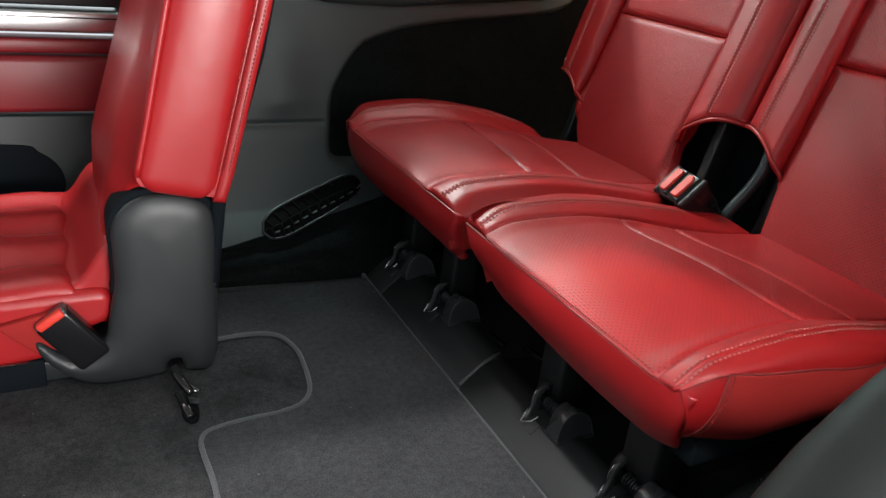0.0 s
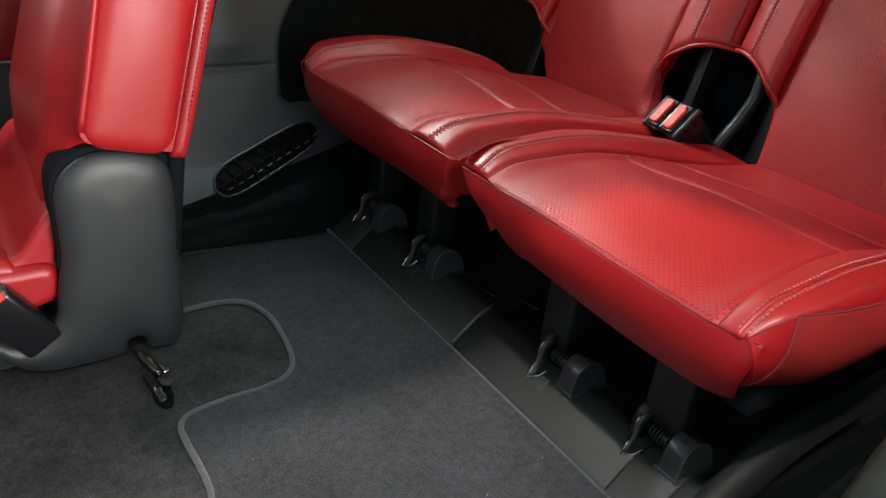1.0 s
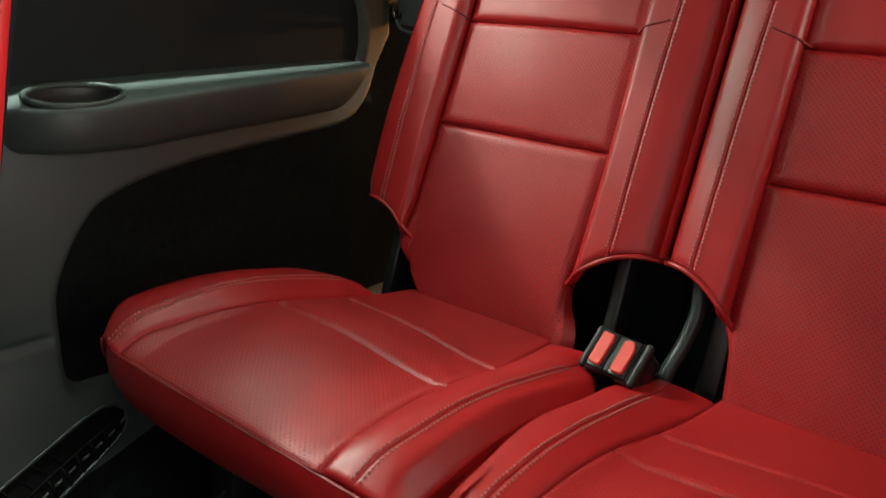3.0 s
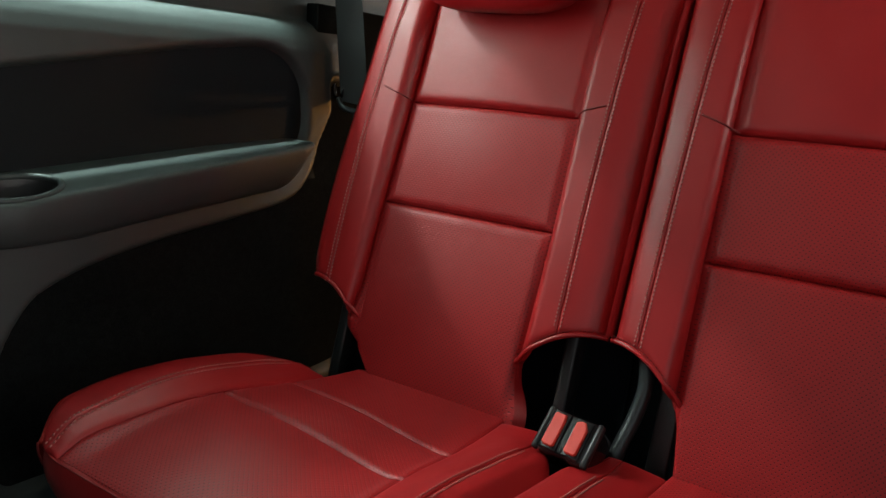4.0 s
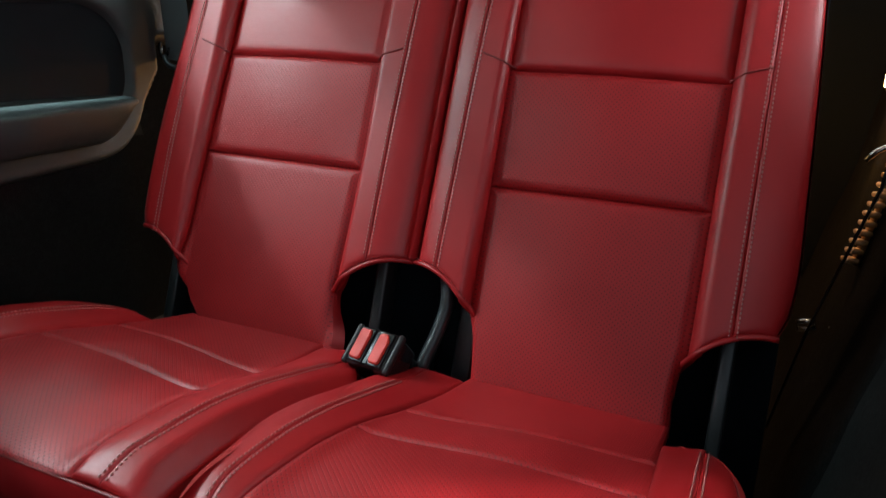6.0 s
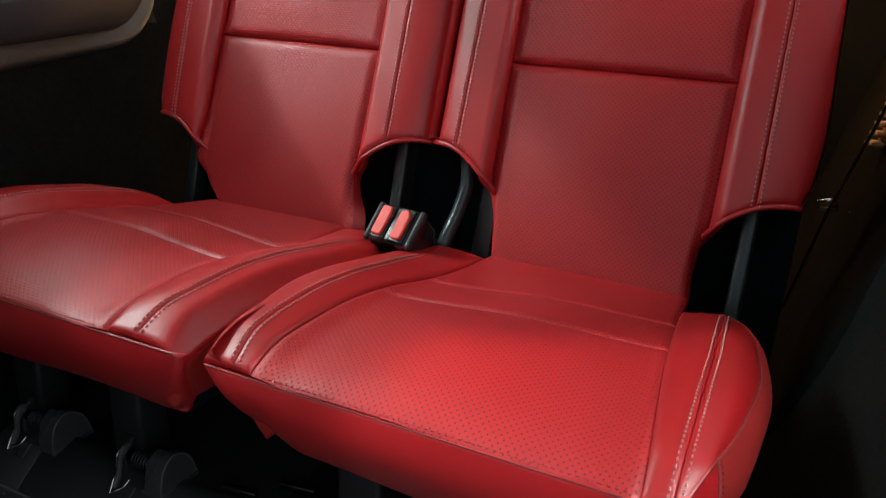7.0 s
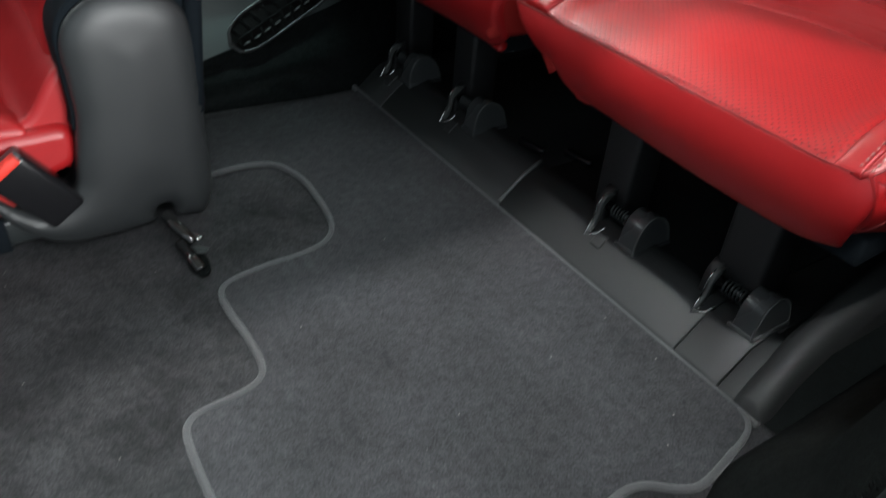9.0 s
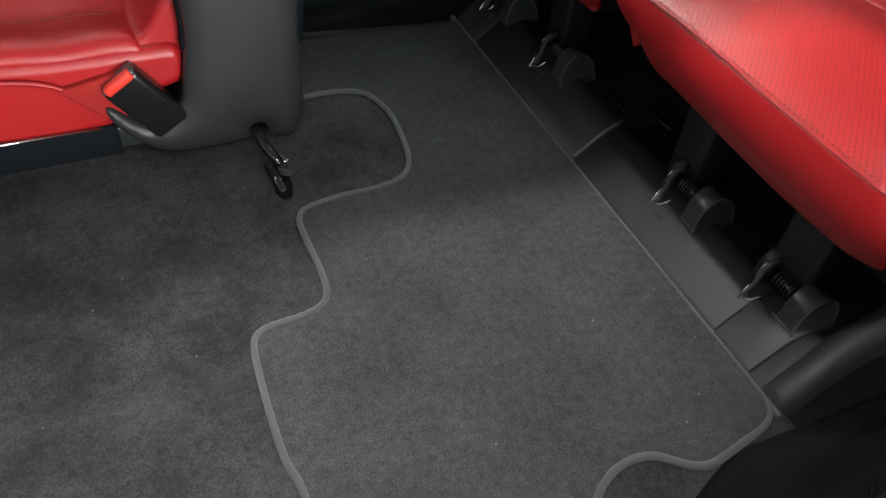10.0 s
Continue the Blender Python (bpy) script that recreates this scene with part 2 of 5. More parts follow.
def mesh(name, verts, faces, material, parent=None, label="", smooth=True, uvs=None):
    me = bpy.data.meshes.new(name)
    me.from_pydata([tuple(map(float, v)) for v in verts], [], faces)
    if uvs is not None:
        lay = me.uv_layers.new(name="UVMap")
        idx = np.empty(len(me.loops), dtype=np.int32)
        me.loops.foreach_get("vertex_index", idx)
        lay.data.foreach_set("uv", np.asarray(uvs, dtype=np.float32)[idx].ravel())
    me.materials.append(material)
    if smooth:
        me.polygons.foreach_set("use_smooth", [True] * len(me.polygons))
    me.update()
    ob = new(name, me)
    if parent is not None:
        ob.parent = parent
    if label:
        ob["label"] = label
    return ob


def thing(name, label, category, group="", kind=""):
    ob = new(name)
    return tagged(ob, label, category, group, kind)


def smooth01(t):
    t = np.clip(t, 0, 1)
    return t * t * (3 - 2 * t)


def ease(n):
    """n+1 steps from 0 to 1, closer together at both ends."""
    k = np.linspace(0, 1, n + 1)
    return 0.35 * k + 0.65 * (0.5 - 0.5 * np.cos(np.pi * k))


def fn(xs, ys):
    return lambda t: np.interp(t, xs, ys)


def soft_interp(t, xs, ys):
    """Like np.interp, but bending smoothly through the points."""
    X, Y = np.array(xs, float), np.array(ys, float)
    h, s = np.diff(X), np.diff(Y) / np.diff(X)
    m = np.zeros_like(Y)
    ok = s[1:] * s[:-1] > 0
    w1, w2 = 2 * h[1:] + h[:-1], h[1:] + 2 * h[:-1]
    m[1:-1] = np.where(ok, (w1 + w2) / (w1 / np.where(ok, s[:-1], 1) + w2 / np.where(ok, s[1:], 1)), 0)
    m[0], m[-1] = s[0], s[-1]
    q = np.clip(np.asarray(t, float), X[0], X[-1])
    k = np.clip(np.searchsorted(X, q) - 1, 0, len(X) - 2)
    u = (q - X[k]) / h[k]
    return (1 + 2 * u) * (1 - u) ** 2 * Y[k] + u * (1 - u) ** 2 * h[k] * m[k] + u * u * (3 - 2 * u) * Y[k + 1] + u * u * (u - 1) * h[k] * m[k + 1]


def fs(xs, ys):
    return lambda t: soft_interp(t, xs, ys)


def panel(name, P, u0, u1, v0, v1, nu, nv, material, parent, puff=0.004, r=0.014, edges=(1, 1, 1, 1), skirt=0.010, label="", flip=False, crown=0.0):
    """A padded panel on the surface P(u, v): its edges (u0, u1, v0, v1 sides) roll down into the seam, with a skirt tucked below it."""
    S, T = np.meshgrid(ease(nu), ease(nv), indexing="ij")
    va, vb = (f(S) if callable(f) else np.full_like(S, f) for f in (v0, v1))
    V = va + (vb - va) * T
    ua, ub = (f(V) if callable(f) else np.full_like(S, f) for f in (u0, u1))
    U = ua + (ub - ua) * S
    Q = P(U, V)
    e = 1e-4
    du, dv = P(U + e, V) - P(U - e, V), P(U, V + e) - P(U, V - e)
    n = np.cross(du, dv)
    n /= np.linalg.norm(n, axis=-1, keepdims=True) + 1e-12
    if flip:
        n = -n
    lu, lv = np.linalg.norm(du, axis=-1) / (2 * e), np.linalg.norm(dv, axis=-1) / (2 * e)
    big = np.full_like(U, 1.0)
    rs, ps = (k if isinstance(k, tuple) else (k,) * 4 for k in (r, puff))
    ds = ((U - ua) * np.sign(ub - ua) * lu, (ub - U) * np.sign(ub - ua) * lu, (V - va) * np.sign(vb - va) * lv, (vb - V) * np.sign(vb - va) * lv)
    h = np.zeros_like(U)
    for k in range(4):
        if edges[k]:
            t = np.clip(ds[k] / rs[k], 0, 1)
            h = np.minimum(h, -ps[k] * (1 - np.sqrt(1 - (1 - t) ** 2)))
    h = h + crown * np.sin(np.pi * S) * np.sin(np.pi * T)
    Q = Q + n * h[..., None]
    nU, nV = U.shape
    verts = [tuple(p) for p in Q.reshape(-1, 3)]
    uvs = [tuple(p) for p in np.stack([U, V], -1).reshape(-1, 2)]
    faces = []
    for i in range(nU - 1):
        for j in range(nV - 1):
            f = (i * nV + j, (i + 1) * nV + j, (i + 1) * nV + j + 1, i * nV + j + 1)
            faces.append(f[::-1] if flip else f)
    ring = [(i, 0) for i in range(nU)] + [(nU - 1, j) for j in range(1, nV)] + [(i, nV - 1) for i in range(nU - 2, -1, -1)] + [(0, j) for j in range(nV - 2, 0, -1)]
    base, m = len(verts), len(ring)
    rim_ids = [i * nV + j for i, j in ring]
    if material is perf:  # no holes on the tucked edge
        verts += [tuple(Q[i, j]) for i, j in ring]
        uvs += [(0.0035355, 0.0)] * m
        rim_ids = list(range(base, base + m))
        base += m
    for i, j in ring:
        verts.append(tuple(Q[i, j] - n[i, j] * skirt))
        uvs.append((0.0035355, 0.0))
    for k in range(m):
        k2 = (k + 1) % m
        f = (rim_ids[k], base + k, base + k2, rim_ids[k2])
        faces.append(f[::-1] if flip else f)
    return mesh(name, verts, faces, material, parent, label, uvs=uvs)


def tube(name, pts, radius, material, parent=None, label="", sides=8, closed=False, kind=""):
    """A round bar or cord along the points; radius a number or one for each point."""
    pts = [Vector(p) for p in pts]
    rad = radius if isinstance(radius, (list, tuple)) else [radius] * len(pts)
    verts, faces, up = [], [], None
    n = len(pts)
    for k, p in enumerate(pts):
        a, b = (pts[(k - 1) % n], pts[(k + 1) % n]) if closed else (pts[max(k - 1, 0)], pts[min(k + 1, n - 1)])
        d = (b - a).normalized()
        if up is None:
            up = d.orthogonal().normalized()
        up = (up - d * up.dot(d)).normalized()
        side = d.cross(up)
        for s in range(sides):
            w = 2 * math.pi * s / sides
            verts.append(p + (up * math.cos(w) + side * math.sin(w)) * rad[k])
    for k in range(n if closed else n - 1):
        for s in range(sides):
            a, b = k * sides, ((k + 1) % n) * sides
            faces.append((a + s, a + (s + 1) % sides, b + (s + 1) % sides, b + s))
    if not closed:
        faces += [tuple(range(sides))[::-1], tuple(range((n - 1) * sides, n * sides))]
    ob = mesh(name, verts, faces, material, parent, label)
    if kind:
        ob["kind"] = kind
    return ob


def curve_pts(pts, n=40, closed=False):
    """Points along a smooth curve through the given ones."""
    P = [np.array(p, float) for p in pts]
    m = len(P)
    out = []
    segs = m if closed else m - 1
    for k in range(segs):
        p0, p1, p2, p3 = (P[(k - 1) % m], P[k], P[(k + 1) % m], P[(k + 2) % m]) if closed else (P[max(k - 1, 0)], P[k], P[k + 1], P[min(k + 2, m - 1)])
        for t in np.linspace(0, 1, max(2, n // segs), endpoint=False):
            out.append(0.5 * (2 * p1 + (p2 - p0) * t + (2 * p0 - 5 * p1 + 4 * p2 - p3) * t * t + (3 * p1 - p0 - 3 * p2 + p3) * t ** 3))
    if not closed:
        out.append(P[-1])
    return out


def rbox(name, size, loc, material, parent=None, bevel=0.004, rot=(0, 0, 0), label="", taper=None, segments=3):
    """A box with rounded edges; taper scales its top face in x and y."""
    bm = bmesh.new()
    bmesh.ops.create_cube(bm, size=1.0)
    for v in bm.verts:
        k = taper if taper and v.co.z > 0 else (1, 1)
        v.co = Vector((v.co.x * size[0] * k[0], v.co.y * size[1] * k[1], v.co.z * size[2]))
    if bevel:
        bmesh.ops.bevel(bm, geom=bm.edges[:], offset=bevel, segments=segments, profile=0.5, affect="EDGES", clamp_overlap=True)
    bmesh.ops.transform(bm, matrix=pose(*loc, *rot), verts=bm.verts)
    return part(name, bm, material, parent, label)


def slab(name, outline, axis, a, b, material, parent=None, bevel=0.003, label="", segments=2):
    """A plate cut to an outline of two coordinates, from a to b along the axis (x, y or z)."""
    bm = bmesh.new()
    put = {"x": lambda p, d: (d, p[0], p[1]), "y": lambda p, d: (p[0], d, p[1]), "z": lambda p, d: (p[0], p[1], d)}[axis]
    lo = [bm.verts.new(put(p, a)) for p in outline]
    hi = [bm.verts.new(put(p, b)) for p in outline]
    n = len(outline)
    bm.faces.new(lo[::-1])
    bm.faces.new(hi)
    for k in range(n):
        bm.faces.new((lo[k], lo[(k + 1) % n], hi[(k + 1) % n], hi[k]))
    bmesh.ops.recalc_face_normals(bm, faces=bm.faces[:])
    if bevel:
        rims = [e for e in bm.edges if all(len(f.verts) > 4 or n == 4 for f in e.link_faces if len(f.verts) == n) and any(len(f.verts) == n for f in e.link_faces)]
        bmesh.ops.bevel(bm, geom=rims, offset=bevel, segments=segments, profile=0.5, affect="EDGES", clamp_overlap=True)
    ob = part(name, bm, material, parent, label)
    for poly in ob.data.polygons:
        if poly.area > 0.0004 and len(poly.vertices) > 4:
            poly.use_smooth = False
    return ob


def domed_plate(name, outline, y_edge, y_back, height, r, material, parent=None, label=""):
    """A moulded cover facing -y: its outline rolls up over r into a gently domed face."""
    P = np.array(outline, float)
    A, D = P, np.roll(P, -1, axis=0) - P

    def depth(q):
        t = np.clip(((q - A) * D).sum(1) / ((D * D).sum(1) + 1e-12), 0, 1)
        return float(np.hypot(*(A + D * t[:, None] - q).T).min())

    def inside(q):
        (x0, z0), (x1, z1) = A.T, (A + D).T
        hit = ((z0 > q[1]) != (z1 > q[1])) & (q[0] < x0 + (q[1] - z0) * (x1 - x0) / np.where(z1 == z0, 1e-9, z1 - z0))
        return bool(hit.sum() % 2)
    pts = [tuple(p) for p in P]
    nrm = np.stack([D[:, 1], -D[:, 0]], 1) + np.roll(np.stack([D[:, 1], -D[:, 0]], 1), 1, axis=0)
    nrm /= np.linalg.norm(nrm, axis=1, keepdims=True) + 1e-12
    for d in (0.0015, 0.004, 0.008):
        for p, m in zip(P, nrm):
            for s in (-1, 1):
                q = p + m * d * s
                if inside(q) and depth(q) > d * 0.93:
                    pts.append(tuple(q))
    for x in np.arange(P[:, 0].min(), P[:, 0].max(), 0.009):
        for z in np.arange(P[:, 1].min(), P[:, 1].max(), 0.009):
            q = np.array((x, z))
            if inside(q) and depth(q) > 0.011:
                pts.append((x, z))
    n = len(P)
    vs, _, fs_, *_ = geometry.delaunay_2d_cdt([Vector(p) for p in pts], [(k, (k + 1) % n) for k in range(n)], [], 1, 1e-6)
    verts = []
    for v in vs:
        d = depth(np.array(v))
        k = min(d / r, 1)
        verts.append((v[0], y_edge - height * (0.75 * math.sqrt(1 - (1 - k) ** 2) + 0.25 * min(d / 0.07, 1)), v[1]))
    faces = [tuple(f) for f in fs_]
    base = len(verts)
    for p in P:
        verts.append((p[0], y_edge, p[1]))
        verts.append((p[0], y_back, p[1]))
    for k in range(n):
        j = (k + 1) % n
        faces.append((base + 2 * k, base + 2 * k + 1, base + 2 * j + 1, base + 2 * j))
    ob = mesh(name, verts, faces, material, parent, label)
    bm = bmesh.new()
    bm.from_mesh(ob.data)
    bmesh.ops.remove_doubles(bm, verts=bm.verts[:], dist=1e-6)
    bmesh.ops.recalc_face_normals(bm, faces=bm.faces[:])
    bm.to_mesh(ob.data)
    bm.free()
    return ob


def stitches(name, pts, material, parent, length=0.0036, gap=0.0024, size=0.0009, lift=(0, 0, 0)):
    """A row of single thread stitches lying along the points."""
    P = np.array(pts, float) + np.array(lift)
    seg = np.linalg.norm(np.diff(P, axis=0), axis=1)
    s = np.concatenate([[0], np.cumsum(seg)])
    at = lambda d: np.array([np.interp(d, s, P[:, k]) for k in range(3)])
    verts, faces, d = [], [], gap
    while d + length < s[-1]:
        a, b = Vector(at(d)), Vector(at(d + length))
        ax = (b - a).normalized()
        up = ax.orthogonal().normalized()
        sd = ax.cross(up)
        base = len(verts)
        for q, r in ((a, 0.5), (a + (b - a) * 0.25, 1), (a + (b - a) * 0.75, 1), (b, 0.5)):
            for w in range(5):
                t = 2 * math.pi * w / 5
                verts.append(q + (up * math.cos(t) + sd * math.sin(t)) * size * r)
        for k in range(3):
            for w in range(5):
                faces.append((base + k * 5 + w, base + k * 5 + (w + 1) % 5, base + k * 5 + 5 + (w + 1) % 5, base + k * 5 + 5 + w))
        d += length + gap
    ob = mesh(name, verts, faces, material, parent)
    ob["kind"] = "stuff"
    return ob


# ---- the shell of the car ----
def structure(ob):
    return tagged(ob, kind="structure")


def footwell_floor():
    """Carpet moulded over the floor pan, with a shallow trough where the feet go."""
    gx, gy = np.linspace(-2.24, -0.04, 111), np.linspace(-0.81, 0.81, 109)
    X, Y = np.meshgrid(gx, gy, indexing="ij")
    away = smooth01((-0.50 - X) / 0.09)
    Z = -0.006 - 0.0004 + away * (-0.024 * np.exp(-((Y + 0.17 + 0.05 * (X + 0.6)) / 0.055) ** 2) + 0.0035 * np.sin(9 * X + 1) * np.sin(13 * Y + 2 * X))
    a, b = X.shape
    top_v = np.stack([X, Y, Z], -1).reshape(-1, 3)
    low_v = np.stack([X, Y, 0 * Z - 0.056], -1).reshape(-1, 3)
    quads = [(i * b + j, (i + 1) * b + j, (i + 1) * b + j + 1, i * b + j + 1) for i in range(a - 1) for j in range(b - 1)]
    rim = [i * b for i in range(a)] + [(a - 1) * b + j for j in range(1, b)] + [i * b + b - 1 for i in range(a - 2, -1, -1)] + [j for j in range(b - 2, 0, -1)]
    k = a * b
    sides = [(rim[i - 1] + k, rim[i] + k, rim[i], rim[i - 1]) for i in range(len(rim))]
    return mesh("floor", np.concatenate([top_v, low_v]), quads + [tuple(v + k for v in f[::-1]) for f in quads] + sides, carpet_low_shaded, None, "charcoal carpet on the car's footwell floor")


structure(tagged(footwell_floor(), category="floor"))
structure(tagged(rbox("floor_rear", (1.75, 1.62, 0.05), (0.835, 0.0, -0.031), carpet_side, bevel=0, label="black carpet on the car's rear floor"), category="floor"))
structure(tagged(rbox("ceiling", (4.1, 1.315, 0.05), (-0.30, 0.0975, 1.225), headliner_mat, bevel=0, label="grey cloth headliner under the car's roof"), category="ceiling"))
structure(tagged(rbox("wall_front", (0.06, 1.7, 0.80), (-2.27, 0.0, 0.35), black, bevel=0, label="dark front end of the cabin"), category="wall"))
structure(tagged(rbox("ground", (14.0, 14.0, 0.04), (-0.3, -1.0, -0.60), hall_floor, bevel=0, label="pale grey showroom floor round the car"), category="floor"))
structure(tagged(slab("trim_roof_rail", [(-0.560, 1.200), (-0.566, 1.186), (-0.580, 1.180), (-0.594, 1.184), (-0.602, 1.200), (-0.606, 1.225), (-0.600, 1.250), (-0.560, 1.250)], "x", -2.35, 1.75, headliner_mat, bevel=0, label="grey padded roof rail over the door opening"), category="roof rail"))
# tailgate with its window
tailgate = structure(tagged(thing("wall_tailgate", "black lined tailgate with a wide rear window", "tailgate")))
rbox("lower_panel", (0.06, 1.62, 1.06), (1.74, 0, 0.47), black, tailgate, bevel=0.01)
rbox("header", (0.06, 1.62, 0.05), (1.74, 0, 1.19), plastic_dark, tailgate, bevel=0.01)
for s in (-1, 1):
    rbox("post", (0.06, 0.22, 0.20), (1.74, s * 0.70, 1.08), plastic_dark, tailgate, bevel=0.01)
rr = [(1.703, s * (0.525 + 0.075 * math.cos(t)), 1.062 + 0.075 * math.sin(t)) for s, arc in ((1, np.linspace(1.45, -1.57, 14)), (-1, np.linspace(-1.57, 1.45, 14))) for t in arc]
rr = [(x, y, z if z < 1.06 else 1.19) for x, y, z in rr]
tube("window_reveal", rr, 0.014, reveal_mat, tailgate, "pale grey reveal of the rear window", closed=True)
for s in (-1, 1):
    arc = [(s * (0.525 + 0.080 * math.cos(t)), 1.062 + 0.080 * math.sin(t)) for t in np.linspace(0, -1.57, 10)]
    slab("corner_fill", [(s * 0.61, 0.96), (s * 0.61, 1.062)] + arc + [(s * 0.525, 0.96)], "x", 1.715, 1.76, black, tailgate, bevel=0)
pane = rbox("pane", (0.006, 1.30, 0.20), (1.74, 0, 1.08), glass, tailgate, bevel=0)
pane.visible_shadow = False

# ---- far side wall: the quarter trim as one pressed panel with recesses, carpet and insert set into them ----
ARCH = [(-0.15, 0.10), (-0.10, 0.205), (-0.092, 0.257), (-0.083, 0.345), (-0.026, 0.435), (0.049, 0.473), (0.179, 0.498), (0.330, 0.514), (0.468, 0.532), (0.53, 0.565), (0.575, 0.615), (0.62, 0.68)]
_arch = np.array(curve_pts([(*p, 0) for p in ARCH], 120))
arch_x, arch_z = _arch[:, 0], _arch[:, 1]


def side_y(z):
    return np.interp(z, [0, 0.06, 0.12, 0.25, 0.35, 0.52, 0.62, 0.76, 0.79, 0.81, 0.826, 0.838, 0.847, 0.90], [0.43, 0.51, 0.545, 0.588, 0.605, 0.628, 0.668, 0.680, 0.684, 0.690, 0.699, 0.711, 0.730, 0.735])


def sd_round_box(x, z, cx, cz, hx, hz, r):
    qx, qz = np.abs(x - cx) - hx + r, np.abs(z - cz) - hz + r
    return np.hypot(np.maximum(qx, 0), np.maximum(qz, 0)) + np.minimum(np.maximum(qx, qz), 0) - r


def trim_y(x, z):
    """How far out the pressed trim panel lies."""
    y = side_y(z)
    # wheel-arch recess, under the arch line
    above = z - np.interp(x, arch_x, arch_z, left=-1, right=0.74)
    left = x - np.interp(z, arch_z, arch_x)
    inside = np.where(x < 0.0, np.where(z < 0.45, left, np.minimum(left, -above)), -above)
    r = 0.030
    foot = r - np.hypot(np.maximum(r - (x + 0.094), 0), np.maximum(r - (z - 0.197), 0))
    inside = np.where(z < 0.23, np.minimum(inside + 0.02 * (z < 0.21), foot), inside)
    y = y + 0.035 * smooth01(inside / 0.022)
    # dark insert, set back
    d = sd_round_box(x, np.where(z > 0.62, 0.62 + (z - 0.62) * 0.193 / np.interp(x, [-0.12, 0.117, 0.28, 0.425, 0.6], [0.105, 0.140, 0.166, 0.180, 0.180]), z), 0.100, 0.690, 0.460, 0.123, 0.108)
    y = y + 0.022 * smooth01(-d / 0.02)
    # crease above the vent panel
    y = y + 0.008 * np.exp(-((z - 0.283) / 0.004) ** 2) * smooth01((-0.09 - x) / 0.02)
    # the upright fold ahead of the wheel arch
    y = y - 0.011 * np.exp(-((x + 0.19 + 0.10 * (z - 0.4)) / 0.055) ** 2) * smooth01((z - 0.285) / 0.05) * smooth01((0.52 - z) / 0.12)
    return y


def sheet(name, X, Z, yf, material, parent, label="", flip=False):
    nx, nz = X.shape
    Yv = yf(X, Z)
    verts = np.stack([X, Yv, Z], -1).reshape(-1, 3)
    faces = []
    for i in range(nx - 1):
        for j in range(nz - 1):
            f = (i * nz + j, (i + 1) * nz + j, (i + 1) * nz + j + 1, i * nz + j + 1)
            faces.append(f if not flip else f[::-1])
    return mesh(name, verts, faces, material, parent, label)


side = structure(tagged(thing("wall_side_far", "grey plastic quarter trim with arm shelf, vent and black carpeted wheel arch", "wall trim")))
xs, tz = np.linspace(-0.455, 0.70, 200), np.linspace(0, 1, 150)
Xg, Tg = np.meshgrid(xs, tz, indexing="ij")
lowz = np.interp(Xg, [-0.6, -0.306, -0.05, 0.07, 0.2], [0.02, 0.061, 0.111, 0.14, 0.16])
topz = np.interp(Xg, [-0.45, 0.13, 0.31, 0.42, 0.47, 0.505, 0.54, 0.70], [0.846, 0.853, 0.866, 0.877, 0.886, 0.905, 0.93, 0.93]) - 0.004
Zg = lowz + (topz - lowz) * Tg
sheet("trim_panel", Xg, Zg, trim_y, plastic, side)
Xc, Zc = np.meshgrid(np.linspace(-0.14, 0.75, 60), np.linspace(0.0, 0.70, 50), indexing="ij")
sheet("wheel_arch_carpet", Xc, Zc, lambda x, z: side_y(z) + 0.018 + 0.003 * np.sin(x * 17) * np.sin(z * 23), carpet_side, side, "black carpet over the wheel arch")
Xi, Zi = np.meshgrid(np.linspace(-0.38, 0.56, 60), np.linspace(0.555, 0.825, 30), indexing="ij")
sheet("dark_insert", Xi, Zi, lambda x, z: side_y(z) + 0.014, insert_cloth, side, "black cloth insert above the arm shelf")
Xk, Tk = np.meshgrid(np.linspace(-0.75, 0.30, 50), np.linspace(0, 1, 16), indexing="ij")
Zk = -0.01 + (np.interp(Xk, [-0.6, -0.306, -0.05, 0.07, 0.2], [0.02, 0.061, 0.111, 0.14, 0.16]) + 0.025) * Tk
sheet("kick_panel", Xk, Zk, lambda x, z: side_y(z) + 0.010 + np.where(z < 0.05, 0.03 * smooth01((-0.05 - x) / 0.4), 0.0), carpet_side, side, "black carpeted kick panel")
# arm shelf: a section swept along the wall, its front end rounded in plan, its rear end cut back, with a cup holder sunk in its top
CUP = (-0.030, 0.622, 0.062, 0.038)


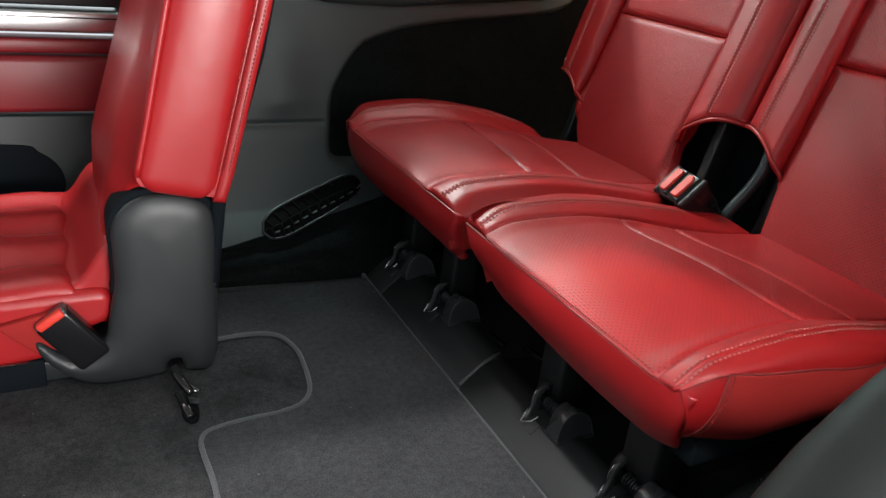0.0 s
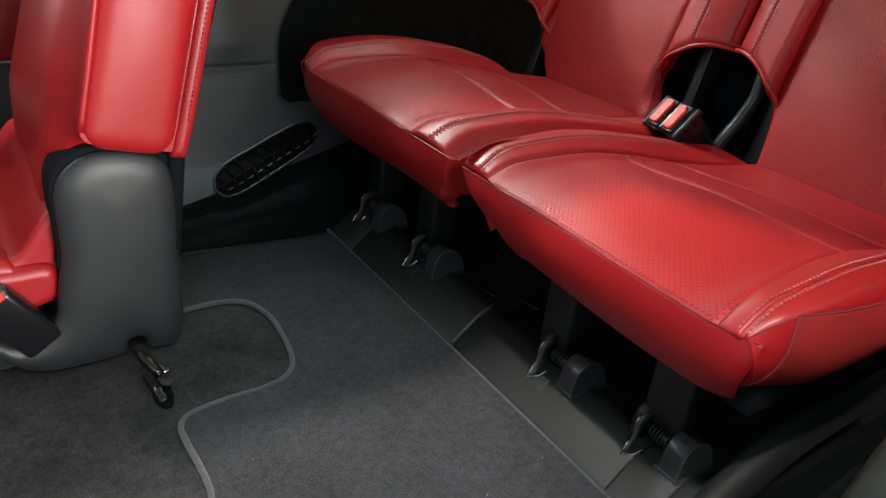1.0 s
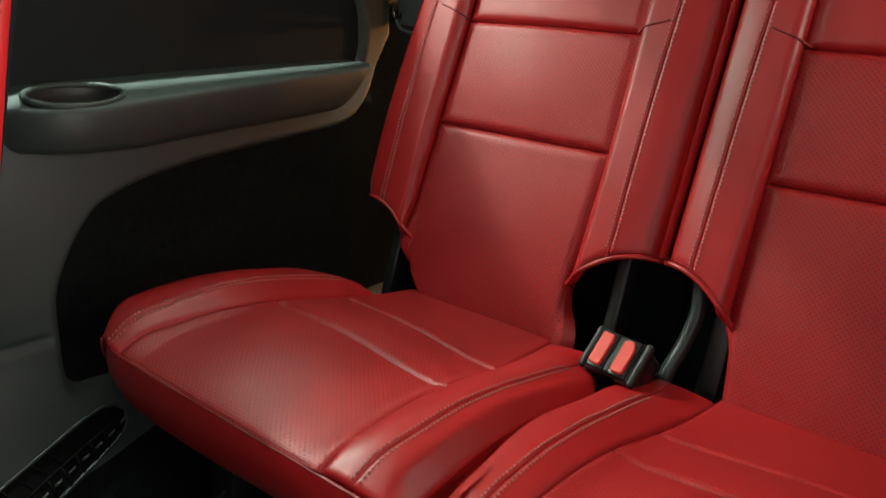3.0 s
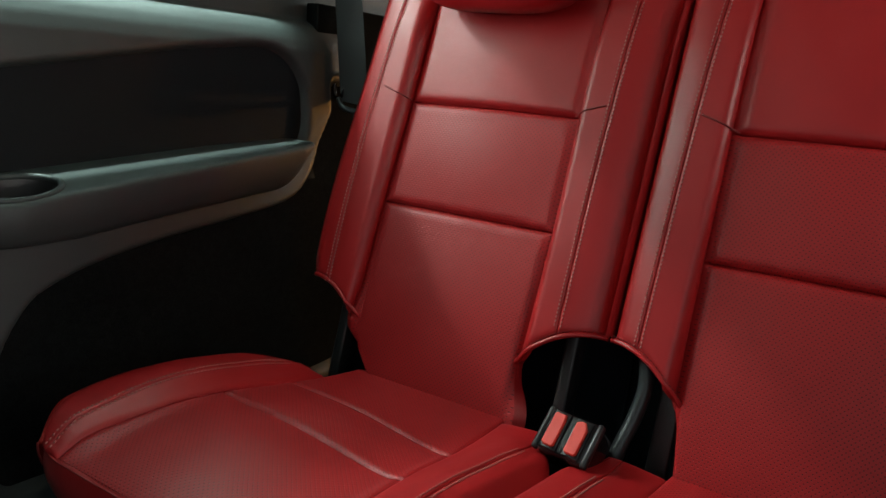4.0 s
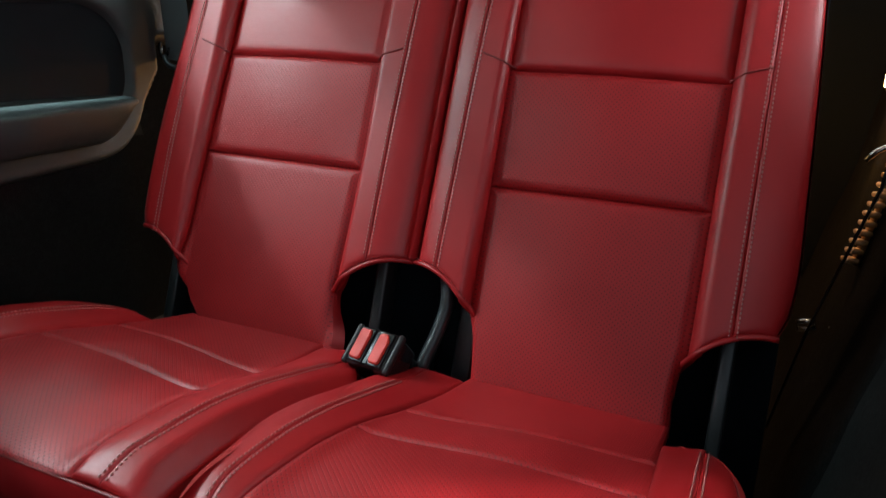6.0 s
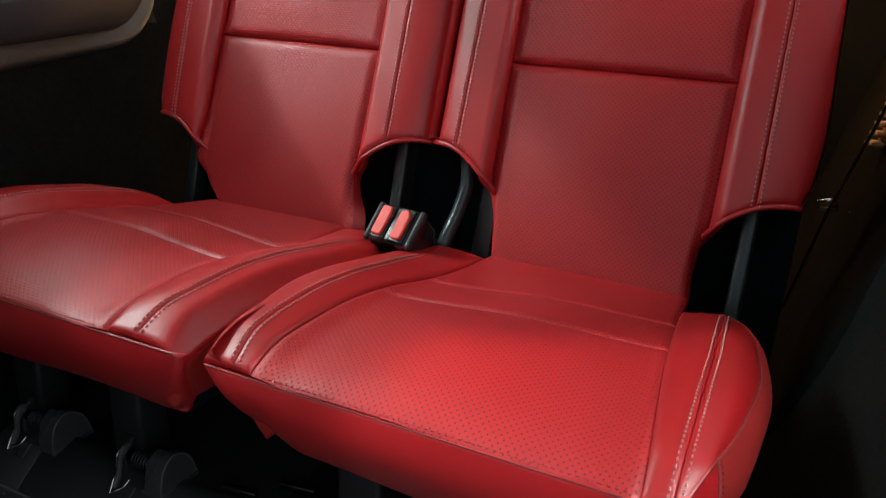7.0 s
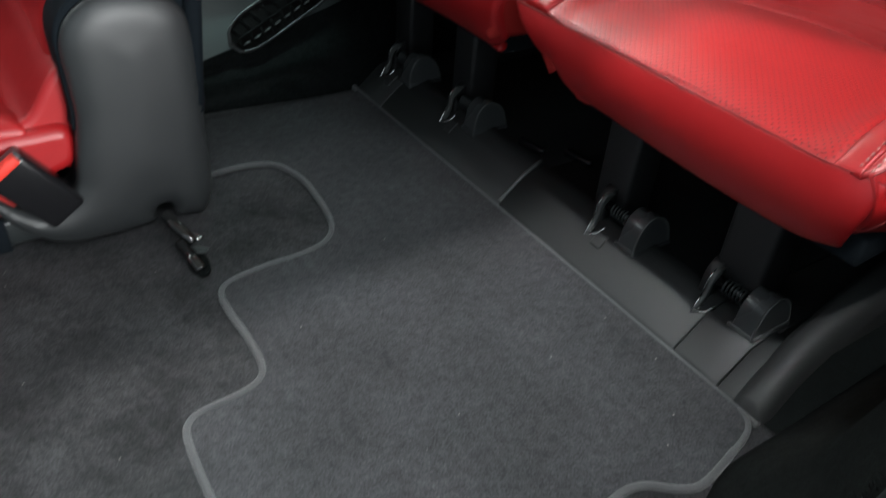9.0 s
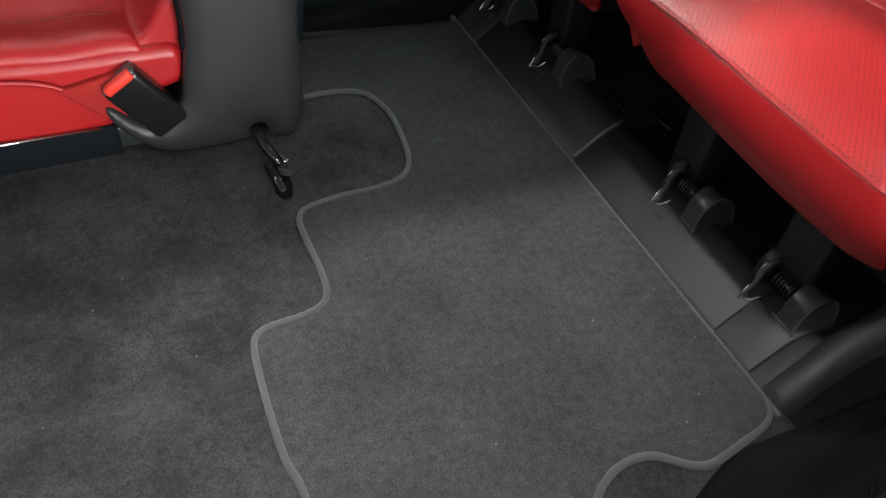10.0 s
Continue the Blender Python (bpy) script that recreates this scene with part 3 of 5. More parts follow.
def arm_shelf():
    xs_, verts, faces = np.concatenate([np.linspace(-0.122, -0.03, 24)[:-1], np.linspace(-0.03, 0.42, 120)[:-1], np.linspace(0.42, 0.512, 26)]), [], []
    crease_y, crease_z, back_z = fn([-0.12, -0.03, 0.14, 0.48, 0.52], [0.574, 0.574, 0.588, 0.607, 0.616]), fn([-0.12, -0.03, 0.14, 0.30, 0.47, 0.52], [0.577, 0.581, 0.595, 0.607, 0.621, 0.628]), fn([-0.12, 0.0, 0.2, 0.33, 0.53], [0.603, 0.608, 0.619, 0.626, 0.631])
    bottom = fn([-0.12, 0.05, 0.15, 0.28, 0.41, 0.52], [0.528, 0.526, 0.534, 0.543, 0.552, 0.558])
    n_top = 26
    for x in xs_:
        k = np.clip((-0.03 - x) / 0.093, 0, 1)
        yc = crease_y(x) + 0.085 * (1 - math.sqrt(1 - k * k))
        zc, zr = float(crease_z(x)), float(back_z(x))
        cut = np.clip((x - 0.425) / 0.087, 0, 1) ** 2.0
        zb = bottom(x) + (zc - 0.006 - bottom(x)) * cut
        ring = [(0.70 + (yc + 0.010 - 0.70) * t, zr + (zc + 0.003 - zr) * t ** 1.15) for t in np.linspace(0, 1, n_top)]
        for w in np.linspace(0.2, 1, 5):
            ring.append((yc + 0.010 - 0.010 * math.sin(w * 1.57), zc + 0.003 - 0.009 * (1 - math.cos(w * 1.57))))
        h = ring[-1][1] - zb
        for t in np.linspace(0.12, 1, 8):
            ring.append((yc + 0.014 * t ** 2.5, zc - 0.006 - h * t))
        ring += [(yc + 0.024, zb - 0.005), (0.70, zb - 0.004)]
        verts += [(x, y, z) for y, z in ring]
    m = len(ring)
    for i in range(len(xs_) - 1):
        for j in range(m - 1):
            f = (i * m + j, (i + 1) * m + j, (i + 1) * m + j + 1, i * m + j + 1)
            q = np.mean([verts[v] for v in f], axis=0)
            if j < n_top and ((q[0] - CUP[0]) / CUP[2]) ** 2 + ((q[1] - CUP[1]) / CUP[3]) ** 2 < 0.93:
                continue
            faces.append(f[::-1])
    faces.append(tuple(range((len(xs_) - 1) * m, len(xs_) * m)))
    mesh("arm_shelf", verts, faces, plastic, side, "grey plastic arm shelf")
    level = lambda x, y: float(back_z(x) + (crease_z(x) + 0.003 - back_z(x)) * np.clip((0.70 - y) / (0.690 - crease_y(x)), 0, 1) ** 1.15)
    ringp = [(CUP[0] + CUP[2] * math.cos(t), CUP[1] + CUP[3] * math.sin(t)) for t in np.linspace(0, 2 * math.pi, 49)[:-1]]
    tube("cup_holder_rim", [(x, y, level(x, y) + 0.0005) for x, y in ringp], 0.0042, plastic, side, closed=True)
    wv = [(CUP[0] + (x - CUP[0]) * s, CUP[1] + (y - CUP[1]) * s, level(x, y) - d) for d, s in ((0.0, 1.0), (0.03, 0.94), (0.055, 0.88)) for x, y in ringp]
    n = len(ringp)
    wf = [(r * n + k, r * n + (k + 1) % n, (r + 1) * n + (k + 1) % n, (r + 1) * n + k) for r in range(2) for k in range(n)] + [tuple(range(2 * n, 3 * n))]
    mesh("cup_holder_well", wv, wf, plastic_dark, side, "black cup holder well")


arm_shelf()

# vent grille
vent = thing("air_vent", "black slotted air vent grille set in grey trim", "air vent")
va, vb = np.array((-0.243, 0.080)), np.array((-0.022, 0.165))


def vent_point(s, t, off=0.0):
    """s along the grille, t across it (-1 to 1)."""
    d = vb - va
    q = va + d * s
    nrm = np.array((-d[1], d[0])) / np.hypot(*d)
    half = 0.028 * math.sqrt(max(0.0, 1 - abs(2 * s - 1) ** 5))
    x, z = q + nrm * half * t
    return (x, float(trim_y(np.array(x), np.array(z))) - 0.003 - off, z)


rim = [vent_point(s, 1) for s in np.linspace(0, 1, 30)] + [vent_point(s, -1) for s in np.linspace(1, 0, 30)[1:-1]]
tube("grille_frame", rim, 0.0026, plastic_dark, vent, closed=True)
vs = [vent_point(s, t, -0.001) for s in np.linspace(0, 1, 30) for t in (-1, 1)]
mesh("grille_backing", vs, [(2 * k, 2 * k + 1, 2 * k + 3, 2 * k + 2) for k in range(29)], vent_black, vent)
tube("middle_bar", [vent_point(s, -0.02, 0.002) for s in np.linspace(0.03, 0.97, 16)], 0.0016, vent_black, vent, sides=6)
for s in np.linspace(0.06, 0.90, 10):
    tube("rib", [vent_point(s + 0.018 * (1 + t_), t_, 0.0025) for t_ in (-0.90, -0.5, -0.05)], 0.0015, vent_black, vent, sides=6)
    # Short pale bars stand in for light caught on the slot edges.
    tube("slot_glint", [vent_point(s + 0.030 + 0.045 * u_, -0.46, 0.0015) for u_ in (0.0, 0.5, 1.0)], 0.0015, rib_plastic, vent, sides=5)
    tube("fin", [vent_point(s + 0.035 * (1 - t_), t_, 0.001) for t_ in (0.05, 0.45, 0.90)], 0.0014, vent_black, vent, sides=5)

# quarter window and pillars of the far side
qwin = structure(tagged(thing("window_quarter", "fixed rear quarter window with a black edge", "window")))
p = rbox("pane", (1.00, 0.006, 0.36), (0.04, 0.745, 1.02), glass, qwin, bevel=0)
p.visible_shadow = False
corner = curve_pts([(-0.5, 0.732, 0.842), (0.13, 0.732, 0.852), (0.31, 0.732, 0.864), (0.42, 0.732, 0.875), (0.47, 0.732, 0.886), (0.503, 0.732, 0.912), (0.515, 0.732, 1.0), (0.52, 0.732, 1.2)], 40)
tube("window_seal", corner, 0.006, black, qwin)
rbox("window_label", (0.055, 0.002, 0.010), (0.405, 0.738, 0.903), plastic, qwin, bevel=0, label="small grey bar label on the glass")
rail = structure(tagged(thing("wall_pillar_far", "dark trimmed rear pillar beside the quarter window", "pillar trim")))
slab("pillar_panel", [(0.525, 1.21), (0.515, 0.95), (0.50, 0.90), (0.56, 0.62), (1.0, 0.60), (1.75, 0.60), (1.75, 1.21)], "y", 0.735, 0.76, plastic_dark, rail, bevel=0.004)
slab("rear_side_panel", [(0.60, 0.0), (1.72, 0.0), (1.72, 0.86), (0.60, 0.88)], "y", 0.70, 0.73, carpet_side, rail, bevel=0.004)
slab("front_pillar_panel", [(-0.49, 0.0), (-0.45, 0.0), (-0.40, 0.86), (-0.36, 1.21), (-0.45, 1.21)], "y", 0.72, 0.77, plastic, rail, bevel=0.004)


# ---- third-row seats ----
def third_row_seat(label, sgn, off_c, off_b, w_in_c, w_in_low, w_in_b, headrest_up):
    """One of the two folding seats. Sideways places count from the middle of the car outwards."""
    seat = thing("third_row_seat", label, "car seat", "third-row seats")
    fl = sgn < 0

    def base_z(x, w):
        z = soft_interp(x, [-0.10, -0.088, -0.06, -0.02, 0.05, 0.12, 0.23, 0.33, 0.42], [0.300, 0.314, 0.323, 0.328, 0.331, 0.326, 0.307, 0.292, 0.282])
        b = soft_interp(w, [-0.03, 0.0, 0.02, 0.055, 0.09, 0.115, 0.26, 0.40, 0.425] + ([0.465, 0.505, 0.535, 0.570] if sgn > 0 else [0.455, 0.48, 0.50, 0.53]), [-0.035, -0.006, 0.010, 0.014, 0.006, -0.001, 0.005, -0.001, 0.006] + ([0.020, 0.020, 0.008, -0.03] if sgn > 0 else [0.016, 0.012, -0.002, -0.035]))
        k = smooth01((x + 0.105) / 0.06) * smooth01((0.42 - x) / 0.2)
        return z + b * np.maximum(k, np.where(b < 0, 1, 0.35)) + 0.004 * np.sin(9 * x + 3) * np.sin(11 * w)

    def top(w, x):
        return np.stack([x, sgn * w + off_c, base_z(x, w)], -1)

    w_out = fs([-0.095, -0.085, -0.06, 0.0, 0.06, 0.12, 0.21, 0.28, 0.33], [0.472, 0.478, 0.497, 0.528, 0.545, 0.548, 0.530, 0.495, 0.435] if sgn > 0 else [0.464, 0.467, 0.477, 0.492, 0.499, 0.503, 0.496, 0.476, 0.422])
    w_in = fs([-0.09, 0.0, 0.12, 0.20, 0.28, 0.31, 0.34, 0.385], [w_in_c, w_in_c * 0.8, w_in_c * 0.25 - 0.004, -0.010, -0.010, 0.0, 0.026, 0.036])
    s_in = fs([-0.09, 0.12, 0.33, 0.42], [0.084, 0.094, 0.112, 0.118])
    s_out = fs([-0.09, 0.12, 0.33, 0.42], [0.435, 0.414, 0.402, 0.400])
    cush = part_empty("cushion", seat)
    seam1, seam2 = ((lambda s: 0.110 + 0.026 * s), (lambda s: 0.226 + 0.034 * s)) if sgn > 0 else ((lambda s: 0.130 + 0.010 * s), (lambda s: 0.232 + 0.018 * s))
    panel("front_section", top, s_in, s_out, -0.092, seam1, 40, 30, perf, cush, flip=not fl, crown=0.005, puff=(0.0038, 0.0038, 0.0025, 0.008), r=(0.009, 0.009, 0.008, 0.009), edges=(1, 1, 0, 1), skirt=0.014)
    panel("middle_section", top, s_in, s_out, seam1, seam2, 40, 20, perf, cush, flip=not fl, crown=0.004, puff=(0.0038, 0.0038, 0.006, 0.008), r=(0.009, 0.009, 0.009, 0.009), skirt=0.014)
    panel("rear_section", top, s_in, s_out, seam2, 0.42, 40, 20, perf, cush, flip=not fl, puff=(0.0038, 0.0038, 0.006, 0.008), r=(0.009, 0.009, 0.009, 0.009), skirt=0.014)
    m_in = lambda x: (0.0575 if sgn < 0 else 0.040) + 0.007 * np.clip(-x / 0.09, 0, 1) ** 2
    m_out = lambda x: 0.4585 - 0.006 * np.clip((x - 0.1) / 0.2, 0, 1)
    panel("inner_bolster", top, m_in, s_in, -0.092, 0.392, 18, 44, leather, cush, flip=not fl, puff=(0.0020, 0.0042, 0.003, 0.004), r=(0.0036, 0.009, 0.010, 0.014))
    panel("inner_edge", top, w_in, m_in, -0.092, 0.392, 18, 44, leather, cush, flip=not fl, puff=(0.004, 0.0020, 0.004, 0.004), r=(0.012, 0.0036, 0.014, 0.014))
    panel("outer_bolster", top, s_out, m_out, -0.092, 0.33, 18, 44, leather, cush, flip=not fl, puff=(0.0042, 0.0020, 0.003, 0.004), r=(0.009, 0.0036, 0.010, 0.014))
    fx2 = lambda s: -0.092 + 0.013 * s ** 2
    panel("outer_edge", top, m_out, w_out, fx2, 0.33, 18, 44, leather, cush, flip=not fl, puff=(0.0020, 0.004, 0.004, 0.004), r=(0.0036, 0.012, 0.014, 0.014))

    # front skirt of the cushion
    def skirt(w, v):
        xf = -0.093 + 0.015 * np.clip((w - 0.42) / 0.06, 0, 1) ** 2
        zt = 0.3125 - 0.002 * np.clip((w - 0.455) / 0.035, 0, 1)
        zb = 0.221 + 0.004 * np.sin(w * 14) + 0.02 * np.clip((w - 0.40) / 0.1, 0, 1) ** 2 + 0.018 * np.clip((w_in_low + 0.035 - w) / 0.035, 0, 1) ** 2
        x = xf - 0.007 * np.sin(np.pi * v) + 0.030 * v ** 2
        return np.stack([x, sgn * w + off_c, zt + (zb - zt) * v], -1)
    panel("front_skirt", skirt, lambda v: w_in_c + (w_in_low - w_in_c) * v, lambda v: 0.4795 - 0.024 * v ** 1.5, 0.0, 1.0, 56, 14, leather, cush, flip=fl, puff=(0.004, 0.003, 0.0015, 0.006), r=(0.014, 0.012, 0.006, 0.014), edges=(1, 1, 0, 1), skirt=0.012)
    # sides of the cushion, in woven cloth
    side_out = lambda x, v: np.stack([x + 0.030 * v * v * np.clip((0.05 - x) / 0.14, 0, 1), sgn * (w_out(x) - 0.002 + (0.010 if sgn > 0 else 0.022) * np.sin(np.pi * v * 0.8) - (0.014 + 0.016 * np.clip((x + 0.08) / 0.10, 0, 1)) * v * v - 0.020 * np.maximum(v, 0) ** 1.5 * np.clip((0.0 - x) / 0.085, 0, 1)) + off_c, base_z(x, w_out(x)) + (0.240 + 0.030 * smooth01((x + 0.02) / 0.22) - base_z(x, w_out(x))) * v], -1)
    # the cloth side starts at a stitched seam round the front corner
    corner = (lambda v: -0.087 + 0.004 * v) if sgn > 0 else (lambda v: -0.083 + 0.040 * (1 - v) ** 1.3)
    if sgn < 0:
        panel("corner_wrap", side_out, lambda v: -0.087 + 0.004 * v, corner, 0.0, 0.96, 12, 14, leather, cush, flip=fl, r=0.003, puff=0.001, edges=(0, 1, 0, 0))
    panel("outer_side", side_out, corner, 0.33, 0.0, 1.0, 60, 12, fabric_red, cush, flip=fl, r=0.008, puff=0.003, edges=(0, 1, 0, 1), label="red woven cloth side")
    us = np.linspace(0, 0.98, 20)
    seam_pts = side_out(corner(us) - 0.001, us)
    tube("corner_seam", seam_pts + np.array((0, sgn * 0.0005, 0)), 0.0014, dark_thread, cush, sides=6)
    stitches("stitching", side_out(corner(us) + 0.005, us) + np.array((0, sgn * 0.0006, 0)), dark_thread, cush, length=0.0026, gap=0.0022, size=0.0010)
    low = lambda x: (w_in_low - w_in_c) * np.clip(1 - (x + 0.09) / 0.12, 0, 1)
    side_in = lambda x, v: np.stack([x, sgn * (w_in(x) + 0.002 + low(x) * v) + off_c, base_z(x, w_in(x)) + (0.246 - base_z(x, w_in(x))) * v], -1)
    panel("inner_side", side_in, -0.086, 0.385, 0.0, 1.0, 40, 10, fabric_red, cush, flip=not fl, r=0.008, puff=0.003, label="red woven cloth side")
    ww = (w_in_low + 0.02, 0.47)
    slab("seat_pan", [(-0.05, sgn * ww[0] + off_c), (-0.05, sgn * ww[1] + off_c), (0.40, sgn * 0.46 + off_c), (0.40, sgn * (w_in_c + 0.03) + off_c)], "z", 0.215, 0.245, black, cush, bevel=0.004)
    # corner tab of the skirt
    rbox("skirt_tab", (0.016, 0.026, 0.014), (-0.050, sgn * (w_in_low + 0.030) + off_c, 0.2255), leather, cush, bevel=0.009)
    # seams
    xs_ = np.linspace(-0.088, 0.30, 60)
    for seam in (m_in, m_out):
        for dw in (-0.0048, 0.0048):
            stitches("stitching", top(seam(xs_) + dw, xs_), thread, cush, size=0.0011, lift=(0, 0, 0.0007))
    xe_ = np.linspace(-0.086, 0.31, 60)
    edge_line = top(w_out(xe_) - 0.002, xe_)
    tube("edge_seam", edge_line - np.array((0, 0, 0.0030)), 0.0016, dark_thread, cush, sides=6)
    ws = np.linspace(w_in_c + 0.006, 0.474, 60)
    tube("front_seam", [skirt(np.array(w), np.array(0.012)) + np.array((0.000, 0, 0.001)) for w in ws], 0.0007, dark_thread, cush, sides=6)
    stitches("stitching", [skirt(np.array(w), np.array(0.0)) + np.array((0.003, 0, 0.0035)) for w in np.linspace(0.09, 0.43, 60)], dark_thread, cush, length=0.0032, gap=0.0028, size=0.0007)

    # backrest
    rise = 0.014 if sgn > 0 else 0.026
    o, d, n = np.array((0.402, 0, 0.285)), np.array((0.313, 0, 0.95)), np.array((-0.95, 0, 0.313))

    def back(w, q):
        """q: metres up the reclined back from its foot."""
        h = soft_interp(w, [-0.02, 0.0, 0.012, 0.05, 0.085, 0.108, 0.25, 0.400, 0.425, 0.458, 0.50, 0.522, 0.545], [-0.012, 0.002, 0.009, 0.019, 0.019, 0.000, 0.004, 0.000, 0.022, 0.020, 0.012, 0.003, -0.014])
        h = h * soft_interp(q, [0, 0.1, 0.55, 0.68], [1, 1, 1, 0.5])
        roll_over = np.clip((q - 0.615 - rise) / 0.075, 0, 1)
        h = h - 0.060 * (1 - np.sqrt(np.clip(1 - roll_over ** 2, 0, 1)))
        h = h + 0.003 * np.sin(13 * q + 1) * np.sin(9 * w)
        return o + d * q[..., None] + n * h[..., None] + np.stack([0 * w, sgn * w + off_b, 0 * w], -1)
    zq = lambda z: (z - 0.285) / 0.95
    if sgn > 0:
        b_in, b_out = fs([-0.02, 0.003, 0.028, 0.05, 0.08, 0.10, 0.70], [0.098, 0.099, 0.104, 0.107, 0.108, 0.107, 0.100]), fs([-0.02, 0.0, 0.03, 0.065, 0.09, 0.14, 0.70], [0.352, 0.370, 0.396, 0.410, 0.412, 0.408, 0.402])
    else:
        b_in, b_out = fs([-0.02, 0.0, 0.045, 0.075, 0.10, 0.70], [0.120, 0.118, 0.112, 0.107, 0.105, 0.100]), fs([-0.02, 0.0, 0.02, 0.05, 0.08, 0.10, 0.70], [0.400, 0.400, 0.398, 0.398, 0.402, 0.404, 0.402])
    e_in, e_out = (lambda q: np.full_like(q, w_in_b)), fs([0, 0.13, 0.165, 0.22, 0.31, 0.48, 0.70], [0.512, 0.513, 0.526, 0.530, 0.527, 0.515, 0.498] if sgn > 0 else [0.508, 0.510, 0.520, 0.524, 0.520, 0.511, 0.494])
    back_p = part_empty("backrest", seat)
    q1, q2, qt = zq(0.553), zq(0.720), 0.686 + rise
    panel("lower_section", back, b_in, b_out, -0.02, q1, 44, 34, perf, back_p, flip=not fl, crown=0.006, puff=0.011, r=(0.014, 0.014, 0.02, 0.016), skirt=0.02)
    panel("middle_section", back, b_in, b_out, q1, q2, 44, 28, perf, back_p, flip=not fl, crown=0.006, puff=0.011, r=0.014, skirt=0.02)
    panel("upper_section", back, b_in, b_out, q2, qt, 44, 30, leather, back_p, flip=not fl, crown=0.004, puff=0.011, r=0.014, skirt=0.02)
    # side bolsters; their feet are cut in arches round the belt buckles
    arch_in = lambda s: zq(0.428) - (0.066 if sgn > 0 else 0.060) * s ** 2.2
    w_low = 0.514 if sgn > 0 else 0.511
    k_in, k_out = (0.050 if sgn > 0 else 0.042) / 0.107, ((0.475 if sgn > 0 else 0.459) - 0.404) / (w_low - 0.404)
    mb_in, mb_out = (fs([0, 0.14, 0.30, 0.5, 0.68], [0.049, 0.050, 0.051, 0.047, 0.042] if sgn > 0 else [0.041, 0.042, 0.044, 0.049, 0.057])), fs([0, 0.13, 0.4, 0.7], [0.474, 0.475, 0.474, 0.453] if sgn > 0 else [0.460, 0.459, 0.456, 0.452])
    panel("inner_bolster", back, mb_in, b_in, lambda s: arch_in(k_in + (1 - k_in) * s), qt, 18, 60, leather, back_p, flip=not fl, puff=(0.0024, 0.010, 0.006, 0.004), r=(0.0036, 0.016, 0.014, 0.012), skirt=0.005)
    panel("inner_edge", back, e_in, mb_in, lambda s: arch_in(k_in * s), qt, 18, 60, leather, back_p, flip=not fl, puff=(0.009, 0.0024, 0.006, 0.004), r=(0.022, 0.0036, 0.014, 0.012))
    arch_out = lambda s: zq(0.362) + 0.052 * (1 - (1 - s) ** 2.4)
    panel("outer_bolster", back, b_out, mb_out, lambda s: arch_out(k_out * s), qt, 18, 60, leather, back_p, flip=not fl, puff=(0.010, 0.0024, 0.006, 0.004), r=(0.016, 0.0036, 0.014, 0.012), skirt=0.005)
    panel("outer_edge", back, mb_out, e_out, lambda s: arch_out(k_out + (1 - k_out) * s), lambda s: qt - 0.035 * (1 - np.sqrt(1 - np.clip((s - 0.45) / 0.55, 0, 1) ** 2)), 18, 60, leather, back_p, flip=not fl, puff=(0.0024, 0.006, 0.006, 0.004), r=(0.0036, 0.014, 0.014, 0.012))
    S = np.linspace(0, 1, 24)
    # the piping runs on down the cut-out's edge and thins out
    tail_in, tail_out = (float(f) - np.linspace(0.004, 0.05, 8) for f in (arch_in(1.0), arch_out(0.0)))
    taper = [0.0038] * 24 + list(np.linspace(0.0024, 0.0004, 8))
    tube("arch_piping", [back(w_in_b + (0.108 - w_in_b) * s, arch_in(s)) - n * 0.003 for s in S] + [back(b_in(q), q) - n * (0.015 + 0.25 * (tail_in[0] - q)) for q in tail_in], taper, leather, back_p)
    tube("arch_piping", [back(0.404 + (w_low - 0.404) * s, arch_out(s)) - n * 0.003 for s in 1 - S] + [back(b_out(q), q) - n * (0.015 + 0.25 * (tail_out[0] - q)) for q in tail_out], taper, leather, back_p)
    stitches("stitching", [back(w_in_b + (0.108 - w_in_b) * s, arch_in(s) + 0.006) + n * 0.001 for s in S], dark_thread, back_p)
    for seam, low_q in ((mb_in, zq(0.425)), (mb_out, zq(0.402))):
        q = np.linspace(low_q, 0.64, 90)
        for dw in (-0.0048, 0.0048):
            stitches("stitching", back(seam(q) + dw, q) + n * 0.0006, thread, back_p, size=0.0011)
    # short slanting seams across the bolsters
    for w0, w1 in ((0.404, 0.455), (0.105, 0.056)):
        pts = [back(np.array(w0 + (w1 - w0) * s), np.array(q2 + 0.016 * s)) + n * 0.0003 for s in np.linspace(0, 1, 14)]
        tube("cross_seam", pts, 0.0016, dark_thread, back_p, sides=5)
    # shell behind the padding and side
    shell = [(0.475, 0.42), (0.53, 0.40), (0.700, 0.895), (0.680, 0.922), (0.630, 0.890), (0.49, 0.47)]
    ya, yb = sgn * (w_in_b + 0.012) + off_b, sgn * 0.508 + off_b
    slab("back_shell", shell, "y", min(ya, yb), max(ya, yb), black, back_p, bevel=0.006, label="black carpeted back shell")
    ya, yb = sgn * 0.135 + off_b, sgn * 0.385 + off_b
    slab("back_foot", [(0.425, 0.27), (0.49, 0.27), (0.51, 0.42), (0.46, 0.42)], "y", min(ya, yb), max(ya, yb), black, back_p, bevel=0.004)
    side_b = lambda q, v: back(np.where(v >= 0, e_out(q), 0), q) - n * (0.075 * v)[..., None]
    panel("outer_side", side_b, arch_out(1.0) + 0.004, 0.645 + rise, 0.0, 1.0, 40, 8, leather, back_p, flip=fl, r=0.006, puff=0.002)
    side_i = lambda q, v: back(np.where(v >= 0, e_in(q), 0), q) - n * (0.075 * v)[..., None]
    panel("inner_side", side_i, arch_in(0.0) + 0.004, 0.66, 0.0, 1.0, 40, 8, leather, back_p, flip=not fl, r=0.006, puff=0.002)
